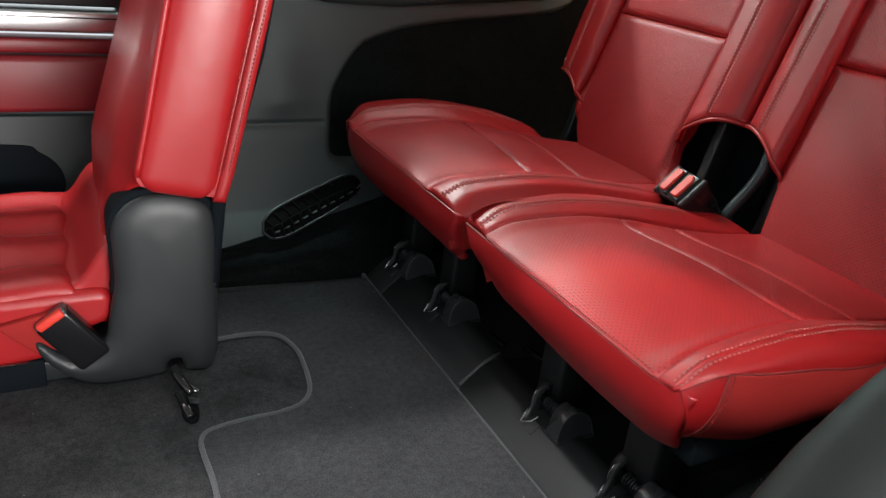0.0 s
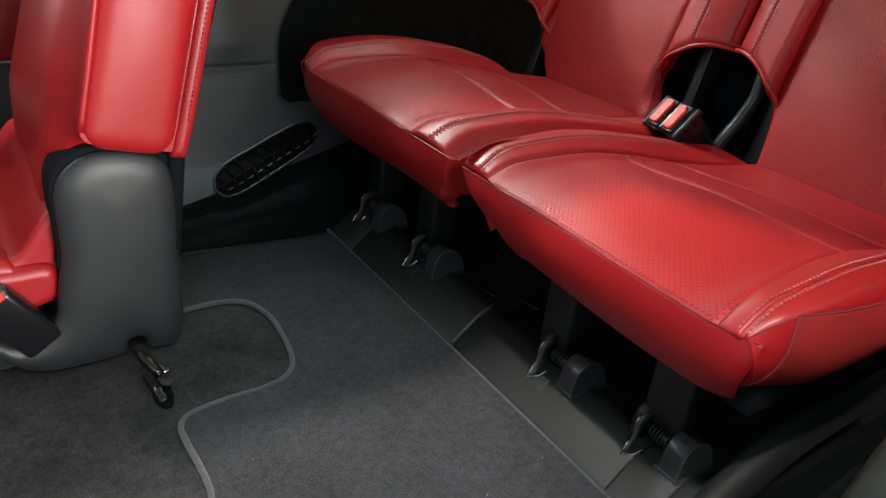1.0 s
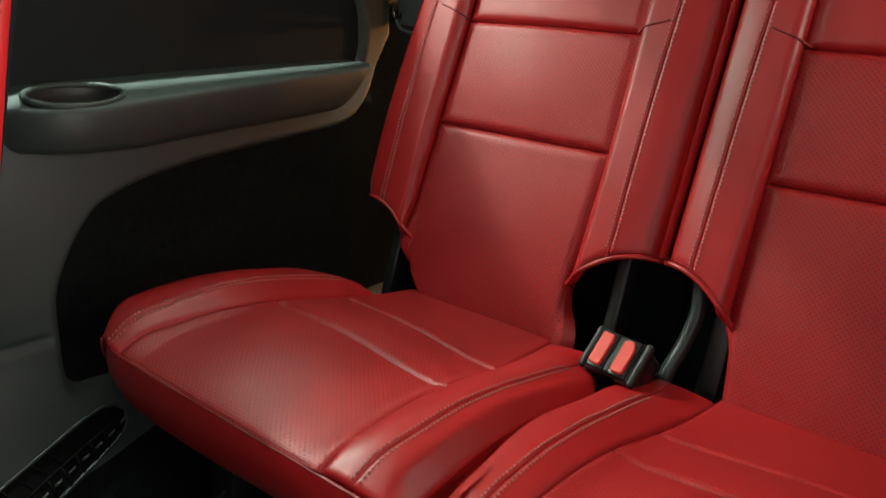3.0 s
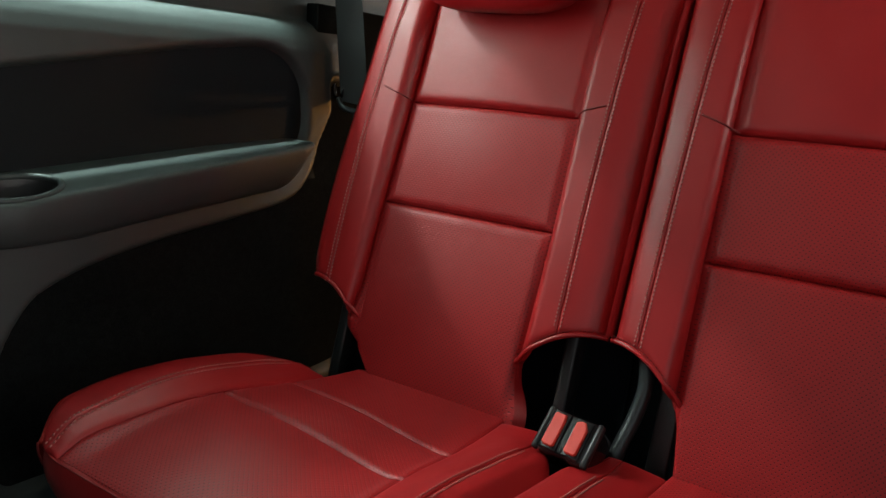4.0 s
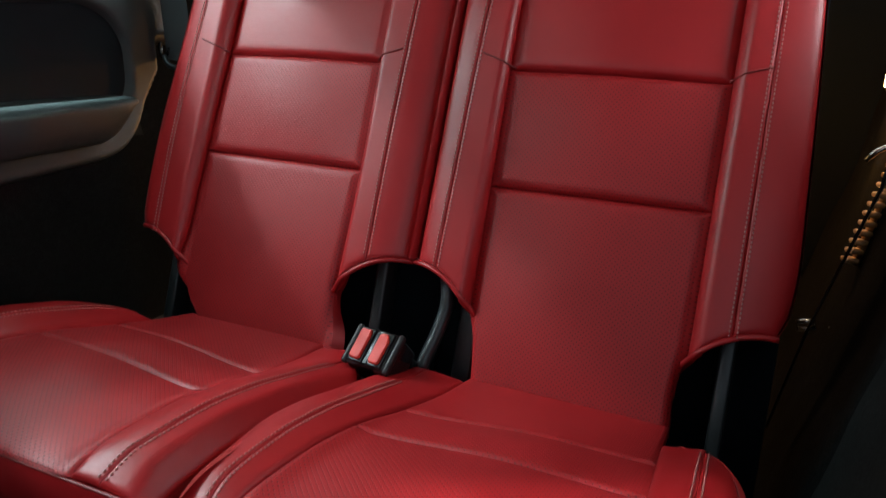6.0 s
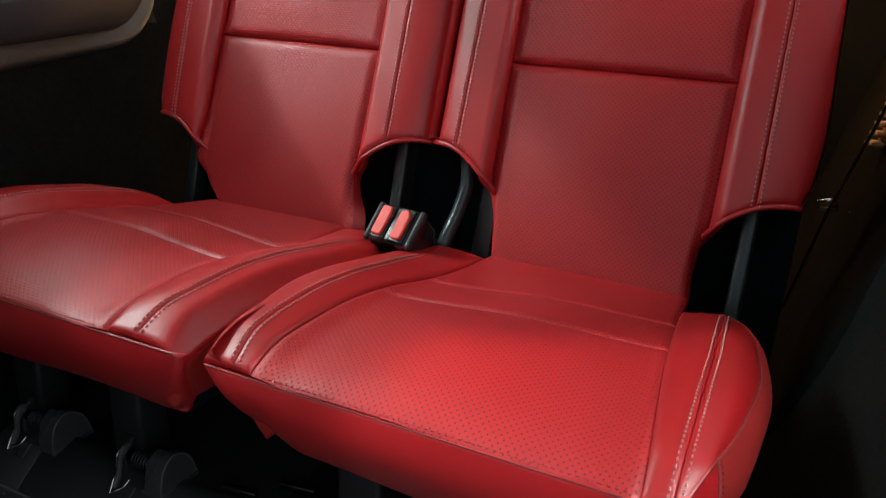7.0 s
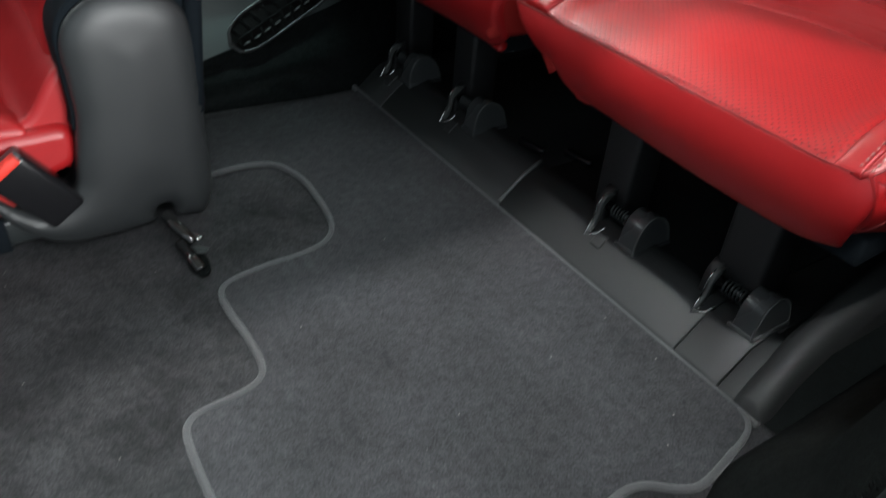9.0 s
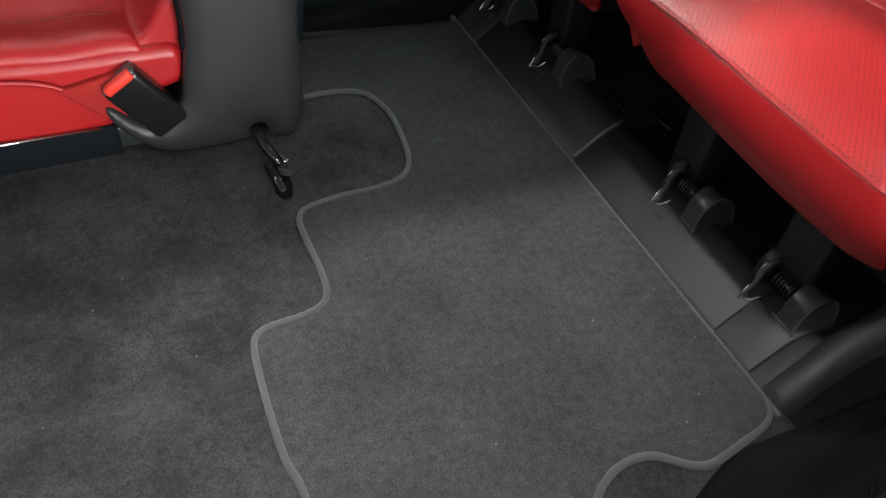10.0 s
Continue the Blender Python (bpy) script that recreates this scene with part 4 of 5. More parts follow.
    # Unseen flap added to stop the cargo light leaking under the backrest.
    ya, yb = sgn * (w_in_b + 0.006) + off_b, sgn * 0.515 + off_b
    if sgn > 0:
        ya = -0.012
    fx_ = -0.0135 if sgn > 0 else 0.0
    slab("light_stop_flap", [(0.520 + fx_, 0.02), (0.532 + fx_, 0.02), (0.552 + fx_, 0.46), (0.540 + fx_, 0.46)], "y", min(ya, yb), max(ya, yb), black, back_p, bevel=0.003, label="black flap added behind the seat to block the load space light")
    # recliner brackets and frame under the arches
    for w_, x0, x1, m_ in ((0.035, 0.44, 0.40, plastic_dark), (0.455, 0.455, 0.405, metal_dark))[0 if sgn > 0 else 1:]:
        y0, y1 = sgn * (w_ - 0.010) + off_b, sgn * (w_ + 0.010) + off_b
        slab("recliner_bracket", [(x1, 0.17), (x1 + 0.05, 0.17), (x0 + 0.055, 0.42), (x0 + 0.02, 0.44)], "y", min(y0, y1), max(y0, y1), m_, back_p, bevel=0.004, label="black painted steel recliner bracket")
    if sgn < 0:
        tube("recliner_bracket", curve_pts([(0.478, -0.034, 0.45), (0.468, -0.046, 0.41), (0.455, -0.054, 0.37), (0.436, -0.050, 0.33), (0.41, -0.040, 0.28), (0.40, -0.036, 0.20)], 30), 0.0105, metal_dark, back_p, "grey curved steel recliner bracket", sides=10)
        rbox("frame_plate", (0.012, 0.030, 0.22), (0.462, -0.088, 0.33), plastic_dark, back_p, bevel=0.004, rot=(0, 14, 0))

    # headrest
    hr = part_empty("headrest", seat)
    mid, lift = (sgn * 0.262 if sgn > 0 else -0.245) + off_b, 0.115 if headrest_up else 0.0
    hs, hv = np.meshgrid(np.linspace(0, 1, 30), np.linspace(0, 1, 28), indexing="ij")
    th, lat = hv * 2 * np.pi, (hs - 0.5) * 2
    k = (1 - np.abs(lat) ** 4) ** 0.25
    cx, cz = 0.575 + 0.33 * lift, 0.945 + lift
    rx, rz = 0.062 * (0.55 + 0.45 * k), 0.078 * (0.45 + 0.55 * k)
    sq = lambda c: np.sign(c) * np.abs(c) ** 0.7
    X = cx + rx * sq(np.cos(th)) * np.maximum(k, 0.05) + 0.25 * rz * sq(np.sin(th))
    Zh = cz + rz * sq(np.sin(th)) * np.maximum(k, 0.05)
    Yh = mid + lat * 0.142
    nv = th.shape[1]
    faces = [(i * nv + j, (i + 1) * nv + j, (i + 1) * nv + (j + 1) % nv, i * nv + (j + 1) % nv) for i in range(th.shape[0] - 1) for j in range(nv - 1)]
    mesh("pad", np.stack([X, Yh, Zh], -1).reshape(-1, 3), faces, leather, hr)
    for s in (-1, 1):
        tube("post", [(0.608, mid + s * 0.076, 0.885), (0.626, mid + s * 0.076, 0.94), (0.645 + 0.2 * lift, mid + s * 0.076, 0.985 + lift)], 0.0058, plastic_gloss, hr, label="black steel headrest post")
        rbox("post_collar", (0.026, 0.024, 0.014), (0.618, mid + s * 0.076, 0.925), plastic_gloss, hr, bevel=0.004, rot=(0, 18, 0))

    # feet on the hinges
    for w_, wide in (((0.128, 0.056), (0.331, 0.062)) if sgn < 0 else ((0.222, 0.054), (0.407, 0.052))):
        rbox("leg", (0.05, wide, 0.20), (0.052, sgn * w_, 0.145), plastic_dark, seat, bevel=0.007)
    return seat


def part_empty(name, parent):
    ob = new(name)
    ob.parent = parent
    return ob


third_row_seat("red leather third-row seat with lowered headrest and perforated centre", 1, 0.010, 0.024, -0.012, 0.002, -0.016, False)
third_row_seat("red leather third-row seat with raised headrest and slanting skirt corner", -1, 0.0, 0.0, 0.029, 0.095, 0.001, True)

# ---- twin belt buckles between the seats ----
bk = thing("belt_buckle", "twin black seat belt buckle with two red buttons between seats", "belt buckle")
M = pose(0.325, 0.002, 0.333, 0, -46, -8)


def on(m, ob):
    ob.data.transform(m)
    return ob


on(M, rbox("housing", (0.060, 0.070, 0.060), (0, 0, -0.034), plastic_gloss, bk, bevel=0.006))
on(M, rbox("housing_lip", (0.062, 0.009, 0.012), (0, 0.036, -0.010), plastic_dark, bk, bevel=0.004))
on(M, rbox("housing_lip", (0.062, 0.009, 0.012), (0, -0.036, -0.010), plastic_dark, bk, bevel=0.004))
for s, tip in ((0.0165, 0), (-0.0165, 1)):
    on(M, rbox("button_surround", (0.054, 0.025, 0.005), (0.0, s, -0.0035), plastic_gloss, bk, bevel=0.002))
    bx = [(-0.023, -0.006), (-0.020, -0.009), (0.014, -0.009), (0.023, -0.003 if tip else -0.007), (0.023, 0.003 if tip else 0.007), (0.020, 0.009), (-0.020, 0.009), (-0.023, 0.006)]
    on(M @ pose(0, s, 0), slab("button", bx, "z", -0.004, 0.0035, red_button, bk, bevel=0.0018, label="red release button"))
on(M, rbox("stalk", (0.03, 0.05, 0.12), (0.012, 0, -0.11), plastic_gloss, bk, bevel=0.004))

# ---- sill plate and hinges in front of the third row ----
def sill():
    ob = structure(tagged(thing("trim_sill", "black plastic sill plate in front of the third-row seats", "sill trim")))
    prof = [(-0.050, 0.0), (-0.046, 0.005), (-0.012, 0.034), (-0.004, 0.039), (0.012, 0.043), (0.030, 0.046), (0.034, 0.040), (0.20, 0.036), (0.42, 0.030)]
    cuts = [0.43, 0.345, 0.004, -0.332, -0.396, -0.430]
    for k in range(len(cuts) - 1):
        a, b = cuts[k] - 0.0008, cuts[k + 1] + 0.0008
        outline = prof + [(0.42, -0.004), (-0.050, -0.004)]
        slab("sill_panel", outline, "y", b, a, sill_plastic, ob, bevel=0.0012, segments=1)
    tube("panel_lip", [(x, 0.005 + 0.010 * smooth01((x + 0.01) / 0.05), z + 0.001) for x, z in prof[1:6]], 0.0028, lip_lit_plastic, ob, sides=6)
    fl_pts = curve_pts([(-0.050, -0.433, 0.006), (-0.02, -0.432, 0.034), (0.02, -0.428, 0.055), (0.08, -0.425, 0.075), (0.16, -0.424, 0.10), (0.30, -0.43, 0.13)], 40)
    fv = []
    for px, py, pz in fl_pts:
        for dy, dz in ((0.020, -0.016), (0.012, 0.0), (0.005, 0.009), (-0.004, 0.012), (-0.014, 0.008), (-0.020, -0.006), (-0.022, -0.03)):
            fv.append((px, py + dy, pz + dz))
    mesh("end_flange", fv, [(i * 7 + j, i * 7 + j + 1, (i + 1) * 7 + j + 1, (i + 1) * 7 + j) for i in range(len(fl_pts) - 1) for j in range(6)] + [tuple(range(6, -1, -1))], sill_plastic, ob, "broad black end moulding of the sill")
    for x, y in ((0.045, 0.055), (0.085, -0.005)):
        rbox("clip_slot", (0.010, 0.050, 0.012), (x, y, 0.046), plastic_gloss, ob, bevel=0.003, rot=(0, 0, 8))
    return ob


sill()


def hinge():
    h = thing("floor_bracket", "black plastic floor bracket cover with steel pin and clip", "floor bracket", "seat brackets")
    # hooded cover with a flat face and a raised rim
    prof = curve_pts([(0.0, -0.004), (0.001, 0.012), (0.006, 0.027), (0.018, 0.036), (0.032, 0.034), (0.046, 0.022), (0.056, -0.004)], 30)
    slab("cover", [(p[0], p[1]) for p in prof], "y", -0.027, 0.0, hinge_plastic, h, bevel=0.006, segments=4)
    # Pale strip put in as the highlight along the cover's rim.
    tube("rim_highlight", [(p[0] * 1.01 - 0.0003, -0.0262, p[1]) for p in prof], 0.0015, rib_plastic, h, "pale strip for the highlight on the cover's rim", sides=6)
    rbox("cover_foot", (0.058, 0.034, 0.006), (0.028, -0.012, -0.002), hinge_plastic, h, bevel=0.002)
    tube("pin", [(0.018, 0.0, 0.019), (0.018, 0.040, 0.019)], 0.0058, plastic_gloss, h, sides=12)
    for k in range(6):
        ring = [(0.018 + 0.0074 * math.cos(a), 0.006 + 0.0045 * k, 0.019 + 0.0074 * math.sin(a)) for a in np.linspace(0, 2 * math.pi, 13)[:-1]]
        tube("spring_coil", ring, 0.0013, metal_dark, h, sides=5, closed=True)
    # bent strip clip, with a pointed wire foot
    cl = curve_pts([(0.022, 0.034), (0.010, 0.036), (0.002, 0.028), (-0.001, 0.012), (-0.010, -0.002), (-0.004, -0.004), (0.003, 0.006), (0.006, 0.022), (0.013, 0.029)], 30)
    slab("clip", [(p[0], p[1]) for p in cl], "y", 0.036, 0.041, rib_plastic, h, bevel=0.0012)
    tube("clip_wire", [(-0.002, 0.041, 0.010), (-0.014, 0.040, -0.008), (-0.004, 0.030, -0.005), (0.002, 0.024, 0.004)], 0.0012, chrome, h, "bright wire foot", sides=6)
    tube("clip_wire", [(0.000, 0.042, 0.012), (0.002, 0.042, 0.026), (0.008, 0.041, 0.0345)], 0.0011, chrome, h, sides=6)
    rbox("floor_tab", (0.018, 0.016, 0.003), (-0.006, 0.022, -0.008), sill_plastic, h, bevel=0.0012, rot=(0, -38, 0))
    slab("pivot_block", [(p[0], p[1]) for p in curve_pts([(0.012, -0.004), (0.014, 0.020), (0.024, 0.034), (0.038, 0.034), (0.050, 0.018), (0.052, -0.004)], 20)], "y", 0.042, 0.058, plastic_dark, h, bevel=0.003)
    return h


h0 = hinge()
grow = Matrix.Diagonal((1.12, 1.08, 1.24, 1.0))
h0.matrix_basis = pose(-0.007, 0.350, 0.043) @ grow
for yy, big in ((0.160, 0), (-0.185, 0), (-0.361, 1)):
    copy_thing(h0, pose(0.006 * big - 0.007, yy, 0.043))

# ---- floor mat with its bound edge ----
mat_in = [(-0.430, 0.256), (-0.375, 0.266), (-0.320, 0.266), (-0.284, 0.250), (-0.267, 0.21), (-0.264, 0.165), (-0.274, 0.085), (-0.296, 0.046), (-0.335, 0.032), (-0.39, 0.030), (-0.438, 0.022), (-0.455, 0.004),
          (-0.457, -0.03), (-0.455, -0.08), (-0.457, -0.122), (-0.468, -0.144), (-0.495, -0.153), (-0.53, -0.156), (-0.548, -0.164), (-0.556, -0.185), (-0.559, -0.25), (-0.558, -0.32), (-0.55, -0.37), (-0.55, -0.52)]
mat_out = [(-0.33, -0.52), (-0.300, -0.476), (-0.272, -0.452), (-0.240, -0.442), (-0.210, -0.446), (-0.180, -0.468), (-0.155, -0.474), (-0.10, -0.463), (-0.066, -0.452), (-0.052, -0.43), (-0.050, -0.38), (-0.050, 0.40), (-0.052, 0.42)]
fm = thing("floor_mat", "charcoal carpet floor mat with bound edge on the footwell floor", "floor mat")
edge = [tuple(p) for p in curve_pts([(*p, 0) for p in mat_in], 140)] + [tuple(p) for p in curve_pts([(*p, 0) for p in mat_out], 70)]
full = [(p[0], p[1]) for p in edge] + [(-0.43, 0.43)]
slab("carpet_face", full, "z", -0.006, 0.0, carpet, fm, bevel=0)
def tape(pts, half, z):
    """A flat woven tape folded over the mat's edge."""
    P = np.array([(p[0], p[1], z) for p in pts])
    d = np.gradient(P, axis=0)
    d /= np.linalg.norm(d, axis=1, keepdims=True)
    nrm = np.stack([-d[:, 1], d[:, 0], 0 * d[:, 0]], 1)
    prof = [(-1.0, -0.003), (-0.95, 0.0006), (-0.6, 0.0020), (0.0, 0.0025), (0.6, 0.0020), (0.95, 0.0004), (1.0, -0.001)]
    verts = [P[k] + nrm[k] * half * a + np.array((0, 0, b)) for k in range(len(P)) for a, b in prof]
    m = len(prof)
    faces = [(k * m + j, k * m + j + 1, (k + 1) * m + j + 1, (k + 1) * m + j) for k in range(len(P) - 1) for j in range(m - 1)]
    return mesh("bound_edge", verts, faces, binding, fm, "dark grey woven bound edge")


tape(curve_pts([(*p, 0) for p in mat_in], 200), 0.0037, 0.0)
tape(curve_pts([(*p, 0) for p in mat_out[:8]], 80), 0.0040, 0.0)
tape(curve_pts([(*p, 0) for p in mat_out[7:]], 80), 0.0040, -0.0015)

# ---- second-row seat ----
def second_row_seat():
    st = thing("second_row_seat", "red leather second-row seat with grey plastic side cover", "car seat")
    out = curve_pts([(-0.540, 0.255), (-0.525, 0.283), (-0.495, 0.300), (-0.455, 0.300), (-0.418, 0.288), (-0.400, 0.262), (-0.396, 0.20), (-0.396, 0.10), (-0.398, 0.035), (-0.412, 0.0), (-0.435, -0.0), (-0.448, 0.004), (-0.452, 0.020), (-0.462, 0.026), (-0.474, 0.020), (-0.478, 0.004),
                     (-0.52, 0.0), (-0.575, 0.002), (-0.610, 0.018), (-0.640, 0.05), (-0.652, 0.078), (-0.645, 0.084), (-0.618, 0.058), (-0.600, 0.050), (-0.575, 0.062), (-0.558, 0.082), (-0.553, 0.105), (-0.549, 0.125), (-0.545, 0.145), (-0.541, 0.17), (-0.541, 0.21)], 150, closed=True)
    domed_plate("side_cover", [(p[0], p[1]) for p in out], 0.186, 0.225, 0.017, 0.030, cover_plastic, st, "grey plastic side cover")
    # backrest: padded side panel between piped seams, over a core
    ya, yb = 0.172, 0.640
    xF, xR = fn([0.27, 0.33, 0.40, 0.566, 0.82, 0.90], [-0.508, -0.503, -0.487, -0.452, -0.392, -0.374]), fn([0.27, 0.33, 0.566, 0.70, 0.90], [-0.406, -0.390, -0.336, -0.315, -0.284])
    xB = fn([0.27, 0.33, 0.566, 0.70, 0.90], [-0.388, -0.370, -0.316, -0.295, -0.264])
    face = lambda x, z: np.stack([x, 0.166 + 0 * x, z], -1)
    foot = lambda s: 0.313 - 0.024 * s + 0.028 * np.abs(2 * s - 1) ** 7
    panel("side_panel", face, xF, xR, foot, 0.885, 24, 50, leather, st, puff=0.010, r=0.022, crown=0.008)
    panel("side_edge", face, xR, xB, lambda s: 0.289 - 0.003 * s, 0.885, 10, 50, leather, st, puff=0.006, r=0.010)
    bl = [(-0.500, 0.322), (-0.480, 0.314), (-0.400, 0.296), (-0.388, 0.300), (-0.376, 0.335), (-0.288, 0.80), (-0.31, 0.88), (-0.37, 0.88), (-0.395, 0.82), (-0.455, 0.566), (-0.490, 0.40), (-0.503, 0.345)]
    slab("backrest", [(p[0], p[1]) for p in curve_pts([(*p, 0) for p in bl], 90, closed=True)], "y", ya, yb, leather, st, bevel=0.010, segments=3)
    front_x = fn([0.15, 0.30, 0.50, 0.80, 0.90], [-0.545, -0.538, -0.478, -0.403, -0.380])
    seam_x = fn([0.15, 0.27, 0.33, 0.40, 0.566, 0.82, 0.90], [-0.512, -0.508, -0.503, -0.487, -0.452, -0.392, -0.374])

    def backrest_front(y, z):
        """The seat's face curves forward from the side seam and carries soft folds."""
        k = smooth01((y - 0.172) / 0.10) * smooth01((0.645 - y) / 0.10)
        fold = 0.006 * np.exp(-((z - 0.505 - 0.25 * (y - 0.19)) / 0.010) ** 2) * np.exp(-((y - 0.19) / 0.06) ** 2) + 0.003 * np.sin(31 * z + 6 * y) * np.sin(17 * y)
        return np.stack([seam_x(z) + (front_x(z) - seam_x(z) - 0.004) * k + fold, y, z], -1)
    panel("backrest_face", backrest_front, lambda z: 0.174 + 0.030 * smooth01((0.335 - z) / 0.03), 0.640, 0.15, 0.86, 40, 60, leather, st, puff=0.004, r=0.012, flip=True, skirt=0.03)
    bs = [(-0.410, 0.14), (-0.394, 0.14), (-0.377, 0.30), (-0.322, 0.50), (-0.281, 0.72), (-0.256, 0.86), (-0.30, 0.86), (-0.40, 0.30)]
    slab("back_panel", bs, "y", 0.18, 0.63, black, st, bevel=0.008, label="black carpeted seat back panel")
    # cushion
    cp = [(-0.55, 0.145), (-0.60, 0.150), (-0.72, 0.150), (-0.90, 0.165), (-1.03, 0.16), (-1.06, 0.12), (-1.03, 0.06), (-0.80, 0.042), (-0.645, 0.045), (-0.60, 0.08), (-0.55, 0.10)]
    slab("cushion", [(p[0], p[1]) for p in curve_pts([(*p, 0) for p in cp], 90, closed=True)], "y", 0.20, 0.63, leather, st, bevel=0.025, segments=5)
    cr = [(-0.50, 0.09), (-0.50, 0.20), (-0.545, 0.215), (-0.585, 0.165), (-0.605, 0.150), (-0.615, 0.10)]
    slab("cushion_rear", [(p[0], p[1]) for p in curve_pts([(*p, 0) for p in cr], 50, closed=True)], "y", 0.215, 0.62, leather, st, bevel=0.012, segments=4)
    zz = np.linspace(0.335, 0.88, 40)
    tube("front_piping", [(float(xF(z)) - 0.001, 0.168, z) for z in zz], 0.0045, leather, st)
    for off in (-0.006, 0.002, 0.010):
        stitches("stitching", [(float(xR(z)) + off, 0.1615 if off < 0 else 0.164, z) for z in zz], dark_thread, st)
    cush_pipe = curve_pts([(-1.03, 0.197, 0.135), (-0.85, 0.195, 0.140), (-0.74, 0.194, 0.132), (-0.69, 0.194, 0.112), (-0.655, 0.195, 0.075)], 40)
    tube("cushion_piping", cush_pipe, 0.0032, leather, st)
    pad_z = fn([-1.05, -0.90, -0.72, -0.60, -0.55], [0.163, 0.168, 0.154, 0.153, 0.148])

    def cushion_top(x, y):
        """Soft pleats run along the cushion, with creases near its rear end."""
        pleat = 0.0045 * np.cos(2 * np.pi * (y - 0.235) / 0.125) + 0.0016 * np.sin(55 * x + 21 * y) * smooth01((x + 0.85) / 0.2)
        return np.stack([x, y, pad_z(x) + 0.006 + pleat], -1)
    panel("cushion_top", cushion_top, -1.04, -0.590, 0.203, 0.622, 50, 60, leather, st, puff=0.014, r=0.030, skirt=0.02)
    for yy in (0.297, 0.422, 0.547):
        tube("cushion_seam", [cushion_top(np.array(x), np.array(yy)) for x in np.linspace(-1.01, -0.61, 20)], 0.0012, dark_thread, st, sides=5)
    slab("cloth_gusset", [(-0.70, 0.115), (-0.625, 0.130), (-0.600, 0.10), (-0.64, 0.052)], "y", 0.188, 0.21, fabric_red, st, bevel=0.003, label="red cloth gusset")
    rim_out = [((0.006 if p[0] > -0.47 else -0.004) * (1 if p[1] > 0.15 else 0) + p[0], p[1] + (0.007 if p[1] > 0.2 else 0)) for p in out]
    # Shell set black to carry the shade of the gap round the cover.
    slab("cover_shell", [(p[0], p[1]) for p in rim_out], "y", 0.190, 0.245, black, st, bevel=0.006, label="inner shell of the side cover, black for the gap's shade")
    rbox("rail_cover", (0.42, 0.012, 0.050), (-0.855, 0.212, 0.018), black, st, bevel=0.003)
    tube("cushion_trim", [(-1.03, 0.199, 0.050), (-0.85, 0.198, 0.046), (-0.665, 0.198, 0.047)], 0.0020, chrome, st, "bright trim strip under the cushion", sides=6)
    rbox("seat_rail", (0.52, 0.02, 0.035), (-0.86, 0.222, 0.018), metal_dark, st, bevel=0.004, label="black steel seat rail")
    return st


second_row_seat()
b2k = thing("belt_buckle", "black seat belt buckle with red button beside the second-row seat", "belt buckle")
M = pose(-0.602, 0.187, 0.086, 0, -35, 0)
on(M, rbox("housing", (0.054, 0.030, 0.098), (0, 0, 0), plastic_gloss, b2k, bevel=0.008, segments=4))
on(M, rbox("button_frame", (0.050, 0.024, 0.010), (0, -0.001, 0.0465), hinge_plastic, b2k, bevel=0.004, label="grey rim round the button"))
on(M, rbox("button", (0.041, 0.014, 0.012), (0, -0.0105, 0.0475), red_button, b2k, bevel=0.003, label="red release button"))
# floor striker under the seat
lat = thing("floor_latch", "black steel seat latch hooked on the floor", "seat latch")
tube("hook", curve_pts([(-0.468, 0.158, 0.024), (-0.466, 0.140, 0.020), (-0.458, 0.122, 0.012), (-0.452, 0.112, 0.004)], 16), 0.0078, hook_steel, lat)
tube("hook", curve_pts([(-0.468, 0.108, 0.010), (-0.466, 0.090, 0.009), (-0.464, 0.072, 0.008), (-0.460, 0.056, 0.001)], 16), 0.0082, hook_steel, lat)
# Plates added for the white glints on the gloss black hooks.
slab("added_plate", [(-0.466, 0.135), (-0.450, 0.130), (-0.438, 0.112), (-0.444, 0.108), (-0.460, 0.118)], "z", 0.006, 0.010, chrome, lat, bevel=0.001, label="bright plate added for the glint on the hook")
slab("added_plate", [(-0.462, 0.104), (-0.450, 0.096), (-0.440, 0.088), (-0.446, 0.082), (-0.458, 0.088)], "z", 0.004, 0.008, metal_dark, lat, bevel=0.001, label="dark plate added beside the hook")
# Flat dark patch that stands in for the shade inside the latch's pocket.
slab("pocket_shade", [(p[0], p[1]) for p in curve_pts([(-0.466, 0.104, 0), (-0.452, 0.104, 0), (-0.446, 0.080, 0), (-0.450, 0.056, 0), (-0.462, 0.050, 0), (-0.470, 0.070, 0)], 30, closed=True)], "z", -0.005, 0.0010, carpet_side, lat, bevel=0)

# ---- second-row door on the far side ----
door = structure(tagged(thing("door_far", "far rear door with red panel, bright strip and grey lower trim", "car door")))
slab("door_lower", [(-1.75, 0.0), (-0.56, 0.0), (-0.50, 0.278), (-1.75, 0.285)], "y", 0.71, 0.76, plastic, door, bevel=0.004)
slab("door_red_panel", [(-1.75, 0.292), (-0.50, 0.286), (-0.48, 0.392), (-1.75, 0.398)], "y", 0.695, 0.76, door_leather_shaded, door, bevel=0.012, segments=3, label="red leather door insert")
slab("door_ledge", [(-1.75, 0.402), (-0.48, 0.396), (-0.475, 0.424), (-1.75, 0.428)], "y", 0.705, 0.76, door_leather_shaded, door, bevel=0.006, label="red leather door ledge")
slab("door_strip", [(-1.75, 0.440), (-0.47, 0.436), (-0.465, 0.476), (-1.75, 0.480)], "y", 0.695, 0.76, brushed, door, bevel=0.006, label="brushed aluminium strip")
tube("strip_groove", [(-1.75, 0.6945, 0.468), (-0.47, 0.6945, 0.464)], 0.0015, plastic_dark, door, sides=6)
